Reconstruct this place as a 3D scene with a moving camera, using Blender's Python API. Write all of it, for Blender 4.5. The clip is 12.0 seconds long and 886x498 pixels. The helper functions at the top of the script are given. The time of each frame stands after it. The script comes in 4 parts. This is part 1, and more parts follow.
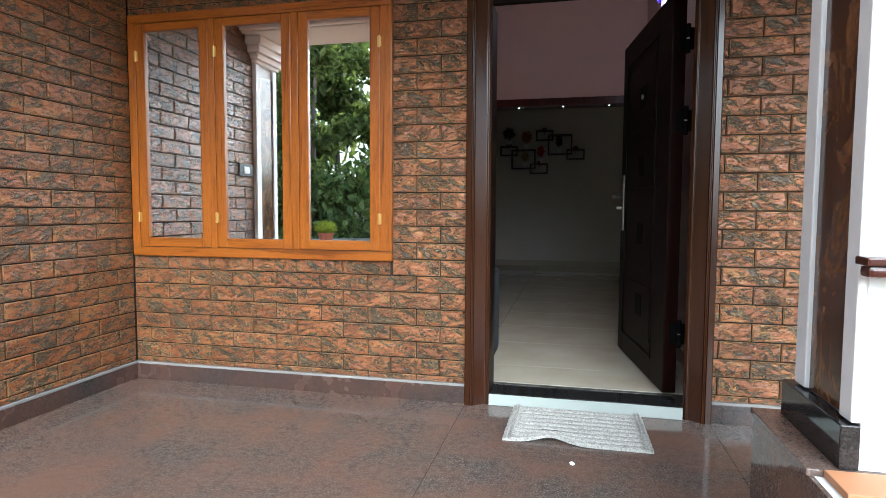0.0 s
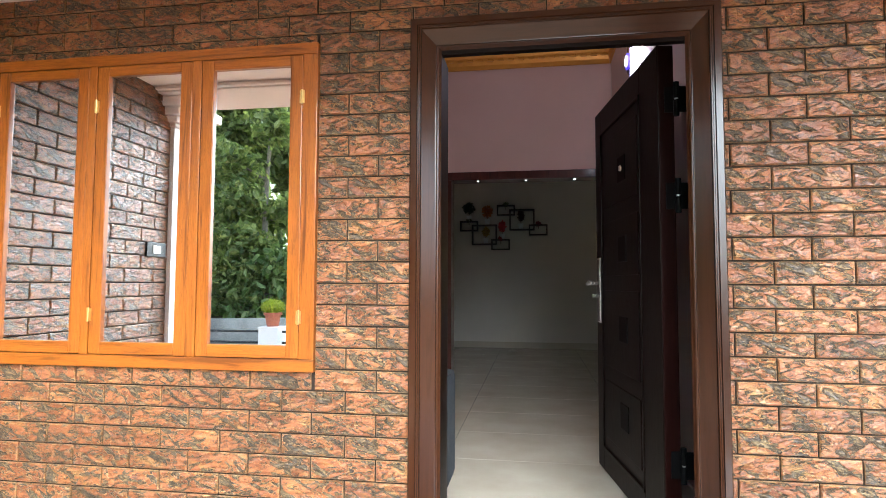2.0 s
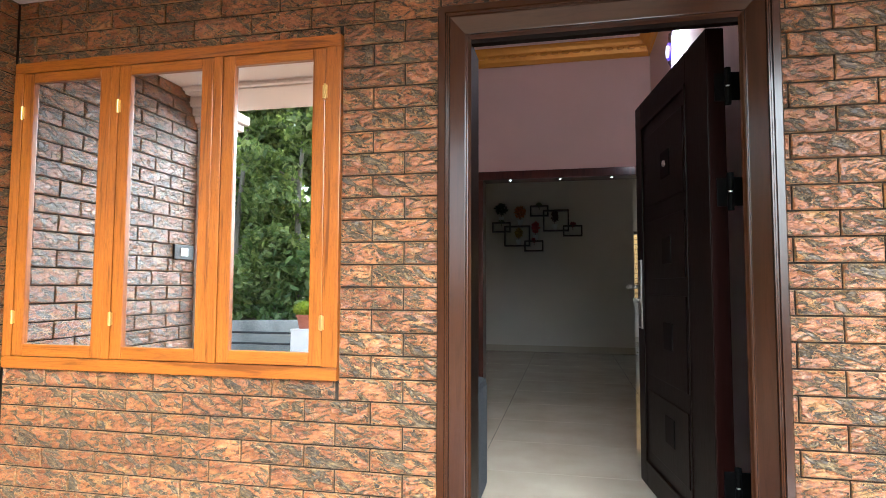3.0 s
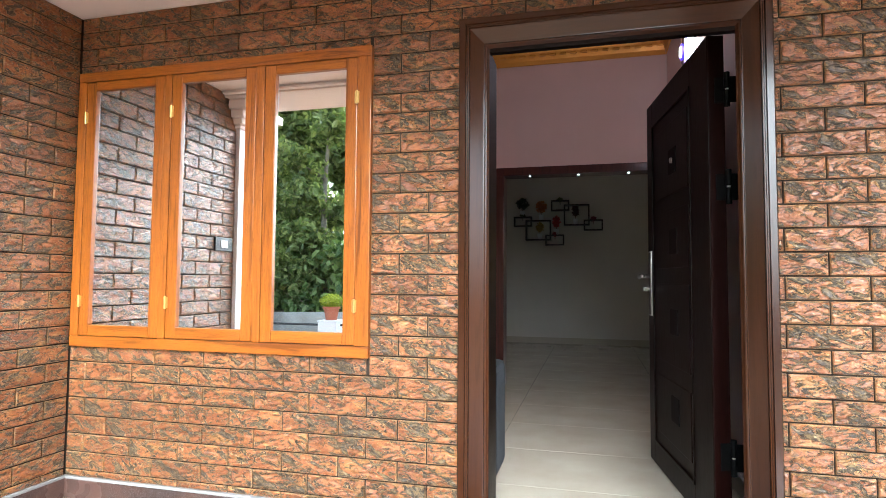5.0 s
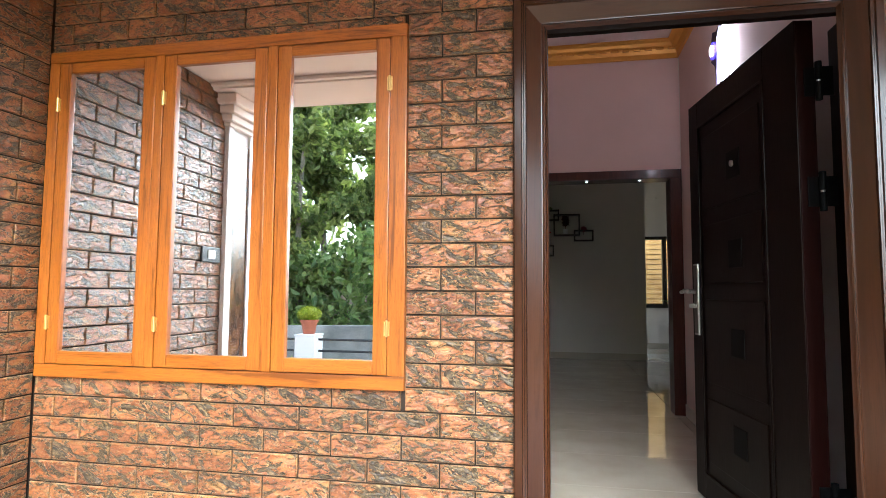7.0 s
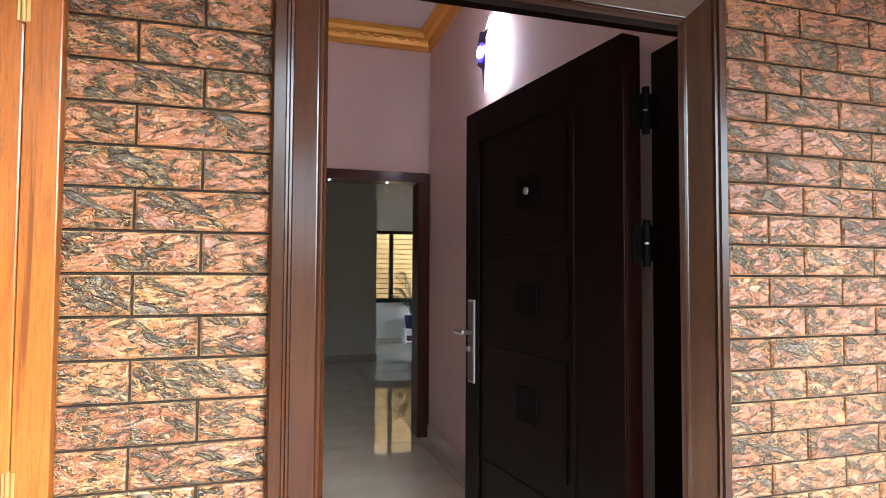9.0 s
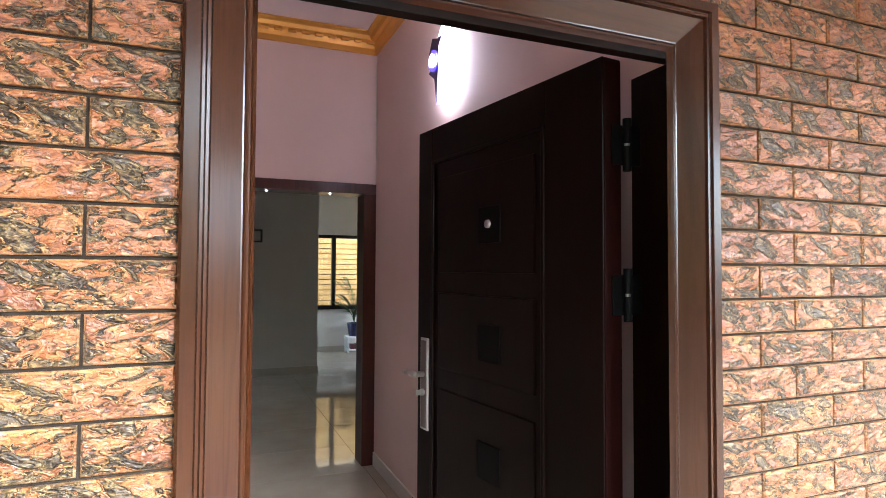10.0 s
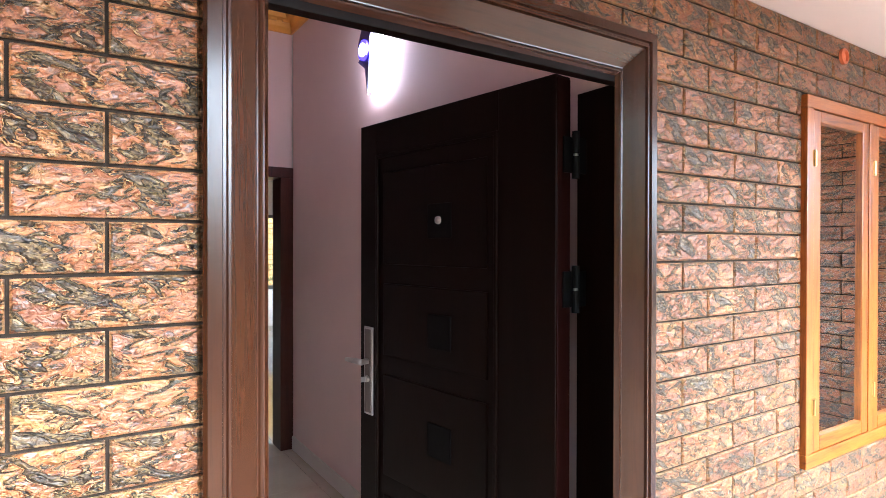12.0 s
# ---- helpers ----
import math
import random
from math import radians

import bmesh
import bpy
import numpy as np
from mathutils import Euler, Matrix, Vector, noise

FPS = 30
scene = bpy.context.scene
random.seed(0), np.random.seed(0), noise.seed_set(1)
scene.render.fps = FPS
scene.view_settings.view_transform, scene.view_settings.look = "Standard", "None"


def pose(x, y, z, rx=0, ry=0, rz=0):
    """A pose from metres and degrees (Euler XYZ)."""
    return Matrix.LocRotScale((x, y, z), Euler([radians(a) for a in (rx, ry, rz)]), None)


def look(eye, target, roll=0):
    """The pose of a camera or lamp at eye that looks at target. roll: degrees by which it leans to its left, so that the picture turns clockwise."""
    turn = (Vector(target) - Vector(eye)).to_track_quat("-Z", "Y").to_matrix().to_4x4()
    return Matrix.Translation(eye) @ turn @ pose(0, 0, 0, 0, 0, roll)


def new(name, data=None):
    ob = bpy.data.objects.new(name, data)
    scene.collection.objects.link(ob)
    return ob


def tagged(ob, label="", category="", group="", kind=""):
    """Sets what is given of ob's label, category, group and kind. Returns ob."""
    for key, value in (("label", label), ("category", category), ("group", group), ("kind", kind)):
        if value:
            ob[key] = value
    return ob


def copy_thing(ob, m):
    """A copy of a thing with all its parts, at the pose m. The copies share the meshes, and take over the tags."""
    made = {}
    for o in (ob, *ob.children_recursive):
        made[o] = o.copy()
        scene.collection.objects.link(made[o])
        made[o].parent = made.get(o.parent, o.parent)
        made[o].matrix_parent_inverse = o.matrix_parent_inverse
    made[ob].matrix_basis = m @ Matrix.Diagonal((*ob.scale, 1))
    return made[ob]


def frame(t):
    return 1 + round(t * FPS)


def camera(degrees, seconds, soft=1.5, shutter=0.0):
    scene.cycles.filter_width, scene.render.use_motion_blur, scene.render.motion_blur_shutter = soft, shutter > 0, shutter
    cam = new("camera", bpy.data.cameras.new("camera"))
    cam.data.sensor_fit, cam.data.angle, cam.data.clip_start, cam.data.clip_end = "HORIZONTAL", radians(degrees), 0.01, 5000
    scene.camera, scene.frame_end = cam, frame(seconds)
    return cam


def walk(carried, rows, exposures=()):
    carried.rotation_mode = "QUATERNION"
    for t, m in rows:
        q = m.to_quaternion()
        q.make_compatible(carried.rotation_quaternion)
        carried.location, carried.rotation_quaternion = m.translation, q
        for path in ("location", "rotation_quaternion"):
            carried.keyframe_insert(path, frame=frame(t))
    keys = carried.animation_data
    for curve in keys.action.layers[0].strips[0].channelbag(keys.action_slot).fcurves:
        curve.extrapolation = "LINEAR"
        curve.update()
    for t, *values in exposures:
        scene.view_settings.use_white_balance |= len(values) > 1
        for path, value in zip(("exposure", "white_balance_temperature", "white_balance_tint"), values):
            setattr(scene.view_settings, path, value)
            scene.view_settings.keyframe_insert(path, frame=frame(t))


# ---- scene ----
cam = camera(75.0, 12.0, soft=0.8)
PATH = [
    (0, (-0.014, -0.189, 1.038), (-0.449, 1.758, 0.907), 0.3),
    (0.5, (-0.039, -0.024, 1.066), (-0.484, 1.926, 1.04), 0.3),
    (1, (-0.003, 0.255, 1.11), (-0.481, 2.193, 1.237), 0.3),
    (1.5, (0.001, 0.41, 1.125), (-0.4, 2.366, 1.242), 0.2),
    (2, (-0.054, 0.484, 1.138), (-0.365, 2.456, 1.257), 0.2),
    (2.5, (-0.071, 0.594, 1.142), (-0.467, 2.549, 1.281), 0.3),
    (2.7, (-0.07, 0.633, 1.147), (-0.493, 2.584, 1.268), 0.2),
    (4.3, (-0.058, 0.537, 1.138), (-0.463, 2.49, 1.296), 0.4),
    (4.5, (-0.046, 0.503, 1.126), (-0.461, 2.454, 1.265), 0.4),
    (5, (-0.009, 0.404, 1.113), (-0.508, 2.338, 1.22), 0.4),
    (5.5, (-0.044, 0.374, 1.085), (-0.714, 2.257, 1.136), 0.5),
    (6, (-0.188, 0.413, 1.098), (-0.985, 2.244, 1.219), 0.6),
    (6.5, (-0.334, 0.558, 1.126), (-0.9, 2.469, 1.289), 0.4),
    (6.7, (-0.37, 0.605, 1.127), (-0.859, 2.538, 1.29), 0.4),
    (8.3, (-0.468, 1.282, 1.258), (-0.299, 3.274, 1.3), 0.4),
    (8.5, (-0.481, 1.357, 1.276), (-0.202, 3.336, 1.335), 0.4),
    (8.9, (-0.543, 1.463, 1.401), (-0.029, 3.395, 1.477), 0.2),
    (9, (-0.553, 1.482, 1.416), (0.011, 3.399, 1.496), 0.3),
    (9.5, (-0.56, 1.587, 1.468), (0.137, 3.461, 1.521), 0.3),
    (10, (-0.512, 1.731, 1.574), (0.238, 3.584, 1.645), 0.3),
    (10.5, (-0.549, 1.752, 1.667), (0.168, 3.611, 1.837), 0.3),
    (11, (-0.646, 1.727, 1.714), (0.218, 3.512, 1.971), 0.3),
    (11.5, (-0.729, 1.721, 1.708), (0.305, 3.419, 1.926), 0.2),
    (12, (-0.757, 1.735, 1.64), (0.329, 3.414, 1.628), 0.1),
]
walk(cam, [(t, look(eye, target, roll)) for t, eye, target, roll in PATH], exposures=[(0.0, 1.7, 5300, 0), (0.5, 1.95, 5300, 0), (1.0, 2.3, 5350, 0), (2.5, 2.7, 5400, 1), (6.5, 2.7, 5400, 1), (9.0, 3.15, 5250, 1), (11.0, 3.6, 5150, 2), (12.0, 3.5, 5050, 3)])

# ---- world, sun, large lights ----
world = bpy.data.worlds.new("sky")
scene.world = world
world.use_nodes = True
wn, wl = world.node_tree.nodes, world.node_tree.links
sky = wn.new("ShaderNodeTexSky")
sky.sky_type, sky.sun_disc = "NISHITA", False
sky.sun_elevation, sky.sun_rotation = radians(35), radians(163.6)
sky.air_density, sky.dust_density = 1.0, 4.0
soft_sky = wn.new("ShaderNodeHueSaturation")
soft_sky.inputs["Saturation"].default_value = 0.3
wl.new(sky.outputs[0], soft_sky.inputs["Color"])
wl.new(soft_sky.outputs[0], wn["Background"].inputs["Color"])
wn["Background"].inputs["Strength"].default_value = 0.15


def lamp(name, kind, m, energy, color, **kw):
    data = bpy.data.lights.new(name, kind)
    data.energy, data.color = energy, color
    for k, v in kw.items():
        if k == "size":
            data.size = v
        elif k == "size_y":
            data.shape, data.size_y = "RECTANGLE", v
        elif k == "angle":
            data.angle = v
        elif k == "soft":
            data.shadow_soft_size = v
    ob = new(name, data)
    ob.matrix_world = m
    return ob


lamp("sun", "SUN", look((2.0, -6.8, 4.95), (0, 0, 0)), 0.45, (1.0, 0.95, 0.88), angle=radians(55))


# ---- materials ----
class Mat:
    """A node material with a Principled shader and a few shorthands."""

    def __init__(self, name, color=(0.5, 0.5, 0.5), rough=0.5, metal=0.0, **kw):
        self.m = bpy.data.materials.new(name)
        self.m.use_nodes = True
        self.n, self.l = self.m.node_tree.nodes, self.m.node_tree.links
        self.b = self.n["Principled BSDF"]
        self.b.inputs["Base Color"].default_value = (*color, 1)
        self.b.inputs["Roughness"].default_value = rough
        self.b.inputs["Metallic"].default_value = metal
        for k, v in kw.items():
            self.b.inputs[k.replace("_", " ")].default_value = v
        self.geo = self.n.new("ShaderNodeNewGeometry")

    def link(self, a, b):
        self.l.new(a, b)

    def place(self, scale=(1, 1, 1), shift=False, obj=False, turn=(0, 0, 0)):
        mp = self.n.new("ShaderNodeMapping")
        mp.inputs["Scale"].default_value = scale
        mp.inputs["Rotation"].default_value = [radians(a) for a in turn]
        if obj:
            tc = self.n.new("ShaderNodeTexCoord")
            self.link(tc.outputs["Object"], mp.inputs["Vector"])
        else:
            self.link(self.geo.outputs["Position"], mp.inputs["Vector"])
        if shift:
            info = self.n.new("ShaderNodeObjectInfo")
            add = self.n.new("ShaderNodeVectorMath")
            add.operation = "ADD"
            sc = self.n.new("ShaderNodeMath")
            sc.operation = "MULTIPLY"
            sc.inputs[1].default_value = 37.0
            self.link(info.outputs["Random"], sc.inputs[0])
            self.link(mp.outputs[0], add.inputs[0])
            self.link(sc.outputs[0], add.inputs[1])
            return add.outputs[0]
        return mp.outputs[0]

    def noise(self, vec, scale=5, detail=4, rough=0.55, distort=0.0):
        t = self.n.new("ShaderNodeTexNoise")
        t.inputs["Scale"].default_value = scale
        t.inputs["Detail"].default_value = detail
        t.inputs["Roughness"].default_value = rough
        t.inputs["Distortion"].default_value = distort
        self.link(vec, t.inputs["Vector"])
        return t.outputs["Fac"]

    def ramp(self, fac, stops, ease=False):
        r = self.n.new("ShaderNodeValToRGB")
        e = r.color_ramp.elements
        while len(e) < len(stops):
            e.new(0.5)
        for el, (p, c) in zip(e, stops):
            el.position = p
            el.color = (*c, 1) if len(c) == 3 else c
        if ease:
            r.color_ramp.interpolation = "EASE"
        self.link(fac, r.inputs["Fac"])
        return r.outputs["Color"]

    def mix(self, fac, a, b, mode="MIX"):
        x = self.n.new("ShaderNodeMix")
        x.data_type, x.blend_type = "RGBA", mode
        for sock, v in ((x.inputs["Factor"], fac), (x.inputs["A"], a), (x.inputs["B"], b)):
            if hasattr(v, "is_linked"):
                self.link(v, sock)
            elif isinstance(v, tuple):
                sock.default_value = (*v, 1)
            else:
                sock.default_value = v
        return x.outputs["Result"]

    def math(self, op, a, b=0.0):
        x = self.n.new("ShaderNodeMath")
        x.operation = op
        for sock, v in ((x.inputs[0], a), (x.inputs[1], b)):
            if hasattr(v, "is_linked"):
                self.link(v, sock)
            else:
                sock.default_value = v
        return x.outputs[0]

    def color(self, c):
        self.link(c, self.b.inputs["Base Color"])

    def rough(self, fac, lo, hi):
        r = self.n.new("ShaderNodeMapRange")
        r.inputs["To Min"].default_value, r.inputs["To Max"].default_value = lo, hi
        self.link(fac, r.inputs["Value"])
        self.link(r.outputs[0], self.b.inputs["Roughness"])

    def bump(self, fac, strength=0.3, dist=0.002, under=None):
        b = self.n.new("ShaderNodeBump")
        b.inputs["Strength"].default_value = strength
        b.inputs["Distance"].default_value = dist
        self.link(fac, b.inputs["Height"])
        if under is not None:
            self.link(under, b.inputs["Normal"])
        self.link(b.outputs[0], self.b.inputs["Normal"])
        return b.outputs[0]


def paint(name, color, rough=0.6, var=0.06, bump=0.15):
    k = Mat(name, color, rough)
    v = k.place()
    big, fine = k.noise(v, 1.3, 3), k.noise(v, 90, 3)
    dark = tuple(c * (1 - var * 2) for c in color)
    lite = tuple(min(1, c * (1 + var)) for c in color)
    k.color(k.ramp(big, [(0.3, dark), (0.7, lite)]))
    k.bump(fine, bump, 0.001)
    return k.m


def wood(name, dark, mid, lite, axis="z", rough=0.35, coat=0.4, ring=9.0):
    """Varnished wood: long drawn-out figure, fine pores, a few darker veins."""
    k = Mat(name, mid, rough)
    s = {"z": (1, 1, 0.055), "x": (0.055, 1, 1), "y": (1, 0.055, 1)}[axis]
    v = k.place(s, shift=True)
    figure = k.noise(v, ring * 3.2, 4, 0.6, 1.2)
    tone = k.noise(k.place(shift=True), 2.5, 2)
    pore = k.noise(v, 260, 3, 0.6)
    c = k.ramp(figure, [(0.34, dark), (0.43, mid), (0.62, lite)])
    vein = k.noise(v, ring * 7.0, 3, 0.6, 2.2)
    c = k.mix(k.math("MULTIPLY", k.ramp(k.math("ABSOLUTE", k.math("SUBTRACT", vein, 0.5)), [(0.008, (1, 1, 1)), (0.030, (0, 0, 0))]), 0.45), c, dark)
    c = k.mix(k.math("MULTIPLY", k.ramp(pore, [(0.45, (0, 0, 0)), (0.75, (1, 1, 1))]), 0.4), c, dark)
    c = k.mix(k.math("MULTIPLY", tone, 0.45), c, mid)
    k.color(c)
    k.rough(pore, rough * 0.8, rough * 1.3)
    k.b.inputs["Coat Weight"].default_value = coat
    k.b.inputs["Coat Roughness"].default_value = 0.14
    k.b.inputs["Specular IOR Level"].default_value = 0.3
    k.bump(pore, 0.12, 0.0004)
    return k.m


def brick_material(name, island=False):
    """Lacquered embossed brick tile: salmon body, long dark olive flakes, fine wrinkles, with emboss light and shade
    painted at the rims.
    """
    k = Mat(name, rough=0.4)
    info = k.n.new("ShaderNodeObjectInfo")
    rnd = k.geo.outputs["Random Per Island"] if island else info.outputs["Random"]
    offset = k.math("MULTIPLY", rnd, 37.0)

    def field(lean, stretch):
        tilt = k.place((1, 1, 1), turn=(lean, lean, 0))
        mp = k.n.new("ShaderNodeMapping")
        mp.inputs["Scale"].default_value = (1, 1, stretch)
        k.link(tilt, mp.inputs["Vector"])
        add = k.n.new("ShaderNodeVectorMath")
        add.operation = "ADD"
        k.link(mp.outputs[0], add.inputs[0])
        k.link(offset, add.inputs[1])
        return add.outputs[0]

    # the relief is negative on the brick's own edge, where a pale highlight is painted
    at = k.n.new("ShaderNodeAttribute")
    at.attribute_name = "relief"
    edge_highlight = k.ramp(k.math("SUBTRACT", 0.0, at.outputs["Fac"]), [(0.20, (0, 0, 0)), (0.42, (1, 1, 1))])
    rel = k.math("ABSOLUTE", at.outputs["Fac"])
    va, vb, vc = field(-24, 3.0), field(14, 3.4), field(3, 1.5)
    fa = k.noise(va, 11, 1.5, 0.5, 0.7)
    fb = k.noise(vb, 21, 2.0, 0.5, 0.9)
    wrinkle = k.noise(vc, 62, 2.5, 0.6, 1.3)
    torn = k.noise(field(-10, 2.2), 34, 2.0, 0.55, 1.6)
    flake = k.math("MAXIMUM", fa, k.math("SUBTRACT", fb, 0.030))
    flake = k.math("ADD", flake, k.math("MULTIPLY", k.math("SUBTRACT", torn, 0.5), 0.20))
    # low relief turns darker: hollow shade put into the flake mask
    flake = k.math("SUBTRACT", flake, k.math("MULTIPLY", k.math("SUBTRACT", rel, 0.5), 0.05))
    # body
    c = k.ramp(k.noise(vc, 9, 3), [(0.25, (0.16, 0.047, 0.014)), (0.5, (0.29, 0.094, 0.027)), (0.75, (0.39, 0.148, 0.044))])
    ochre = k.ramp(k.noise(va, 9, 2), [(0.56, (0, 0, 0)), (0.70, (0.55, 0.55, 0.55))])
    c = k.mix(ochre, c, (0.38, 0.215, 0.060))
    # wrinkled patches: relief shading painted as dark hollows and pale crests
    patch = k.ramp(k.noise(vb, 15, 2), [(0.38, (0.25, 0.25, 0.25)), (0.60, (1, 1, 1))])
    hollow = k.ramp(wrinkle, [(0.40, (1, 1, 1)), (0.47, (0, 0, 0))])
    crest = k.ramp(wrinkle, [(0.57, (0, 0, 0)), (0.64, (1, 1, 1))])
    c = k.mix(k.math("MULTIPLY", k.math("MULTIPLY", hollow, patch), 0.85), c, (0.045, 0.020, 0.010))
    c = k.mix(k.math("MULTIPLY", k.math("MULTIPLY", crest, patch), 0.45), c, (0.54, 0.27, 0.115))
    # torn black streaks
    streak = k.ramp(k.math("ABSOLUTE", k.math("SUBTRACT", torn, 0.52)), [(0.010, (1, 1, 1)), (0.028, (0, 0, 0))])
    c = k.mix(k.math("MULTIPLY", k.math("MULTIPLY", streak, patch), 0.9), c, (0.016, 0.013, 0.009))
    # flakes
    inner = k.ramp(k.noise(va, 40, 2, 0.5, 0.8), [(0.34, (0.020, 0.015, 0.010)), (0.50, (0.072, 0.052, 0.028)), (0.66, (0.23, 0.155, 0.066))])
    c = k.mix(k.math("MULTIPLY", k.ramp(flake, [(0.570, (0, 0, 0)), (0.588, (1, 1, 1))]), 0.92), c, inner)

    # pale line beside a dark one: emboss light and shade painted at flake rims
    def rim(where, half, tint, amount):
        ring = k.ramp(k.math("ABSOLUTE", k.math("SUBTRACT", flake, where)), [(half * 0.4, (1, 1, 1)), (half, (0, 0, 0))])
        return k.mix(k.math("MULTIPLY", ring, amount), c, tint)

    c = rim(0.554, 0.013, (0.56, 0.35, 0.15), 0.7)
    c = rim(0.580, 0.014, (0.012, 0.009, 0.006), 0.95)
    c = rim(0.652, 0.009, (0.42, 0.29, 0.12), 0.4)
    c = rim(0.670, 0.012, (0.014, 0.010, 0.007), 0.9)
    # highlight painted along the edge of each brick
    c = k.mix(k.math("MULTIPLY", edge_highlight, k.ramp(torn, [(0.40, (0.1, 0.1, 0.1)), (0.58, (0.6, 0.6, 0.6))])), c, (0.50, 0.28, 0.11))
    tone = k.ramp(rnd, [(0.0, (0.72, 0.70, 0.70)), (0.5, (0.92, 0.90, 0.88)), (1.0, (1.0, 1.0, 1.0))])
    c = k.mix(1.0, c, tone, "MULTIPLY")
    k.color(c)
    k.rough(wrinkle, 0.28, 0.46)
    k.b.inputs["Specular IOR Level"].default_value = 0.36
    k.b.inputs["Coat Weight"].default_value = 0.50
    k.b.inputs["Coat Roughness"].default_value = 0.26
    h = k.ramp(flake, [(0.52, (0.5, 0.5, 0.5)), (0.55, (1, 1, 1)), (0.58, (0.1, 0.1, 0.1)), (0.645, (0.6, 0.6, 0.6)), (0.68, (0.1, 0.1, 0.1))])
    n1 = k.bump(h, 1.0, 0.009)
    n2 = k.bump(wrinkle, 1.0, 0.006, n1)
    k.link(n2, k.b.inputs["Coat Normal"])
    return k.m


def granite(name, base, speck, rough=0.06, blotch=(0.10, 0.045, 0.03)):
    k = Mat(name, base, rough)
    v = k.place()
    big = k.noise(v, 2.2, 4, 0.6)
    grain = k.noise(v, 150, 4, 0.7)
    c = k.ramp(grain, [(0.3, tuple(a * 0.35 for a in base)), (0.5, base), (0.68, speck)])
    c = k.mix(k.ramp(k.noise(v, 34, 5, 0.7), [(0.42, (0, 0, 0)), (0.62, (0.6, 0.6, 0.6))]), c, tuple(a * 0.45 for a in base))
    c = k.mix(k.ramp(big, [(0.38, (0, 0, 0)), (0.66, (0.75, 0.75, 0.75))]), c, blotch)
    k.color(c)
    k.rough(big, rough, rough * 2.4)
    return k.m


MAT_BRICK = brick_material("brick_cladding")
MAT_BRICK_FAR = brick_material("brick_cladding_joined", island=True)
MAT_GROUT = paint("dark_grout", (0.026, 0.018, 0.013), 0.85, 0.2, 0.5)
MAT_GROUT.node_tree.nodes["Principled BSDF"].inputs["Specular IOR Level"].default_value = 0.12
MAT_TEAK = wood("teak_upright", (0.085, 0.019, 0.0015), (0.265, 0.072, 0.005), (0.33, 0.098, 0.008), "z")
MAT_TEAK_X = wood("teak_level", (0.085, 0.019, 0.0015), (0.265, 0.072, 0.005), (0.33, 0.098, 0.008), "x")
MAT_ESPRESSO = wood("espresso_upright", (0.023, 0.0070, 0.0023), (0.036, 0.0112, 0.0036), (0.043, 0.0138, 0.0044), "z", 0.22, 0.20, 1.6)
MAT_ESPRESSO_X = wood("espresso_level", (0.023, 0.0070, 0.0023), (0.036, 0.0112, 0.0036), (0.043, 0.0138, 0.0044), "x", 0.22, 0.20, 1.6)
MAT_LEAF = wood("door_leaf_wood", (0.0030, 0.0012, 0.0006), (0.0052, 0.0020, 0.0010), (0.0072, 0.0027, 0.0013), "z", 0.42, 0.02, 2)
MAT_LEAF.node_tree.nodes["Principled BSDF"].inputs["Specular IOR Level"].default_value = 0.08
MAT_REDWOOD = wood("red_brown_wood", (0.025, 0.006, 0.004), (0.055, 0.012, 0.007), (0.08, 0.018, 0.010), "z", 0.3, 0.4, 5)
MAT_EDGE = wood("dark_red_edge", (0.0035, 0.0008, 0.0005), (0.0065, 0.0013, 0.0008), (0.010, 0.0019, 0.0012), "z", 0.5, 0.0, 2)
MAT_EDGE.node_tree.nodes["Principled BSDF"].inputs["Specular IOR Level"].default_value = 0.05
MAT_GRANITE = granite("polished_brown_granite", (0.105, 0.084, 0.073), (0.27, 0.215, 0.18), 0.05, (0.17, 0.088, 0.06))
MAT_GRANITE_BLACK = granite("polished_black_granite", (0.016, 0.015, 0.015), (0.05, 0.045, 0.042), 0.05, (0.02, 0.018, 0.018))
MAT_SKIRT = granite("granite_skirting", (0.035, 0.030, 0.029), (0.10, 0.085, 0.08), 0.15)
MAT_WHITE_BEAD = paint("white_cement_bead", (0.24, 0.22, 0.21), 0.8, 0.15, 0.5)
MAT_WHITE = paint("white_plaster", (0.78, 0.76, 0.75), 0.7)
MAT_CEIL = paint("pinkish_white_ceiling", (0.80, 0.70, 0.65), 0.8, 0.03)
MAT_PINK = paint("lilac_pink_wall_paint", (0.70, 0.52, 0.485), 0.65, 0.03)
MAT_GREY_WALL = paint("off_white_wall_paint", (0.66, 0.61, 0.55), 0.65, 0.03)
MAT_SOFFIT = paint("pale_interior_ceiling", (0.72, 0.60, 0.62), 0.7, 0.03)
MAT_GOLD = Mat("gold_painted_plaster", (0.72, 0.36, 0.06), 0.38, 0.35).m
MAT_STEEL = Mat("brushed_steel", (0.55, 0.52, 0.49), 0.28, 1.0).m
MAT_PLATE = Mat("bronze_grey_metal", (0.20, 0.175, 0.155), 0.38, 1.0).m
MAT_BRASS = Mat("dull_brass", (0.62, 0.42, 0.16), 0.35, 1.0).m
MAT_BAR = Mat("gold_paint", (0.75, 0.44, 0.10), 0.45).m
MAT_BLACK = Mat("black_metal", (0.012, 0.011, 0.011), 0.4).m
MAT_INLAY = Mat("matt_black_inlay", (0.0024, 0.0016, 0.0013), 0.6, Specular_IOR_Level=0.08).m
MAT_HINGE = Mat("blackened_steel", (0.003, 0.003, 0.003), 0.5, Specular_IOR_Level=0.06).m
MAT_RUBBER = Mat("black_plastic", (0.02, 0.02, 0.02), 0.5).m
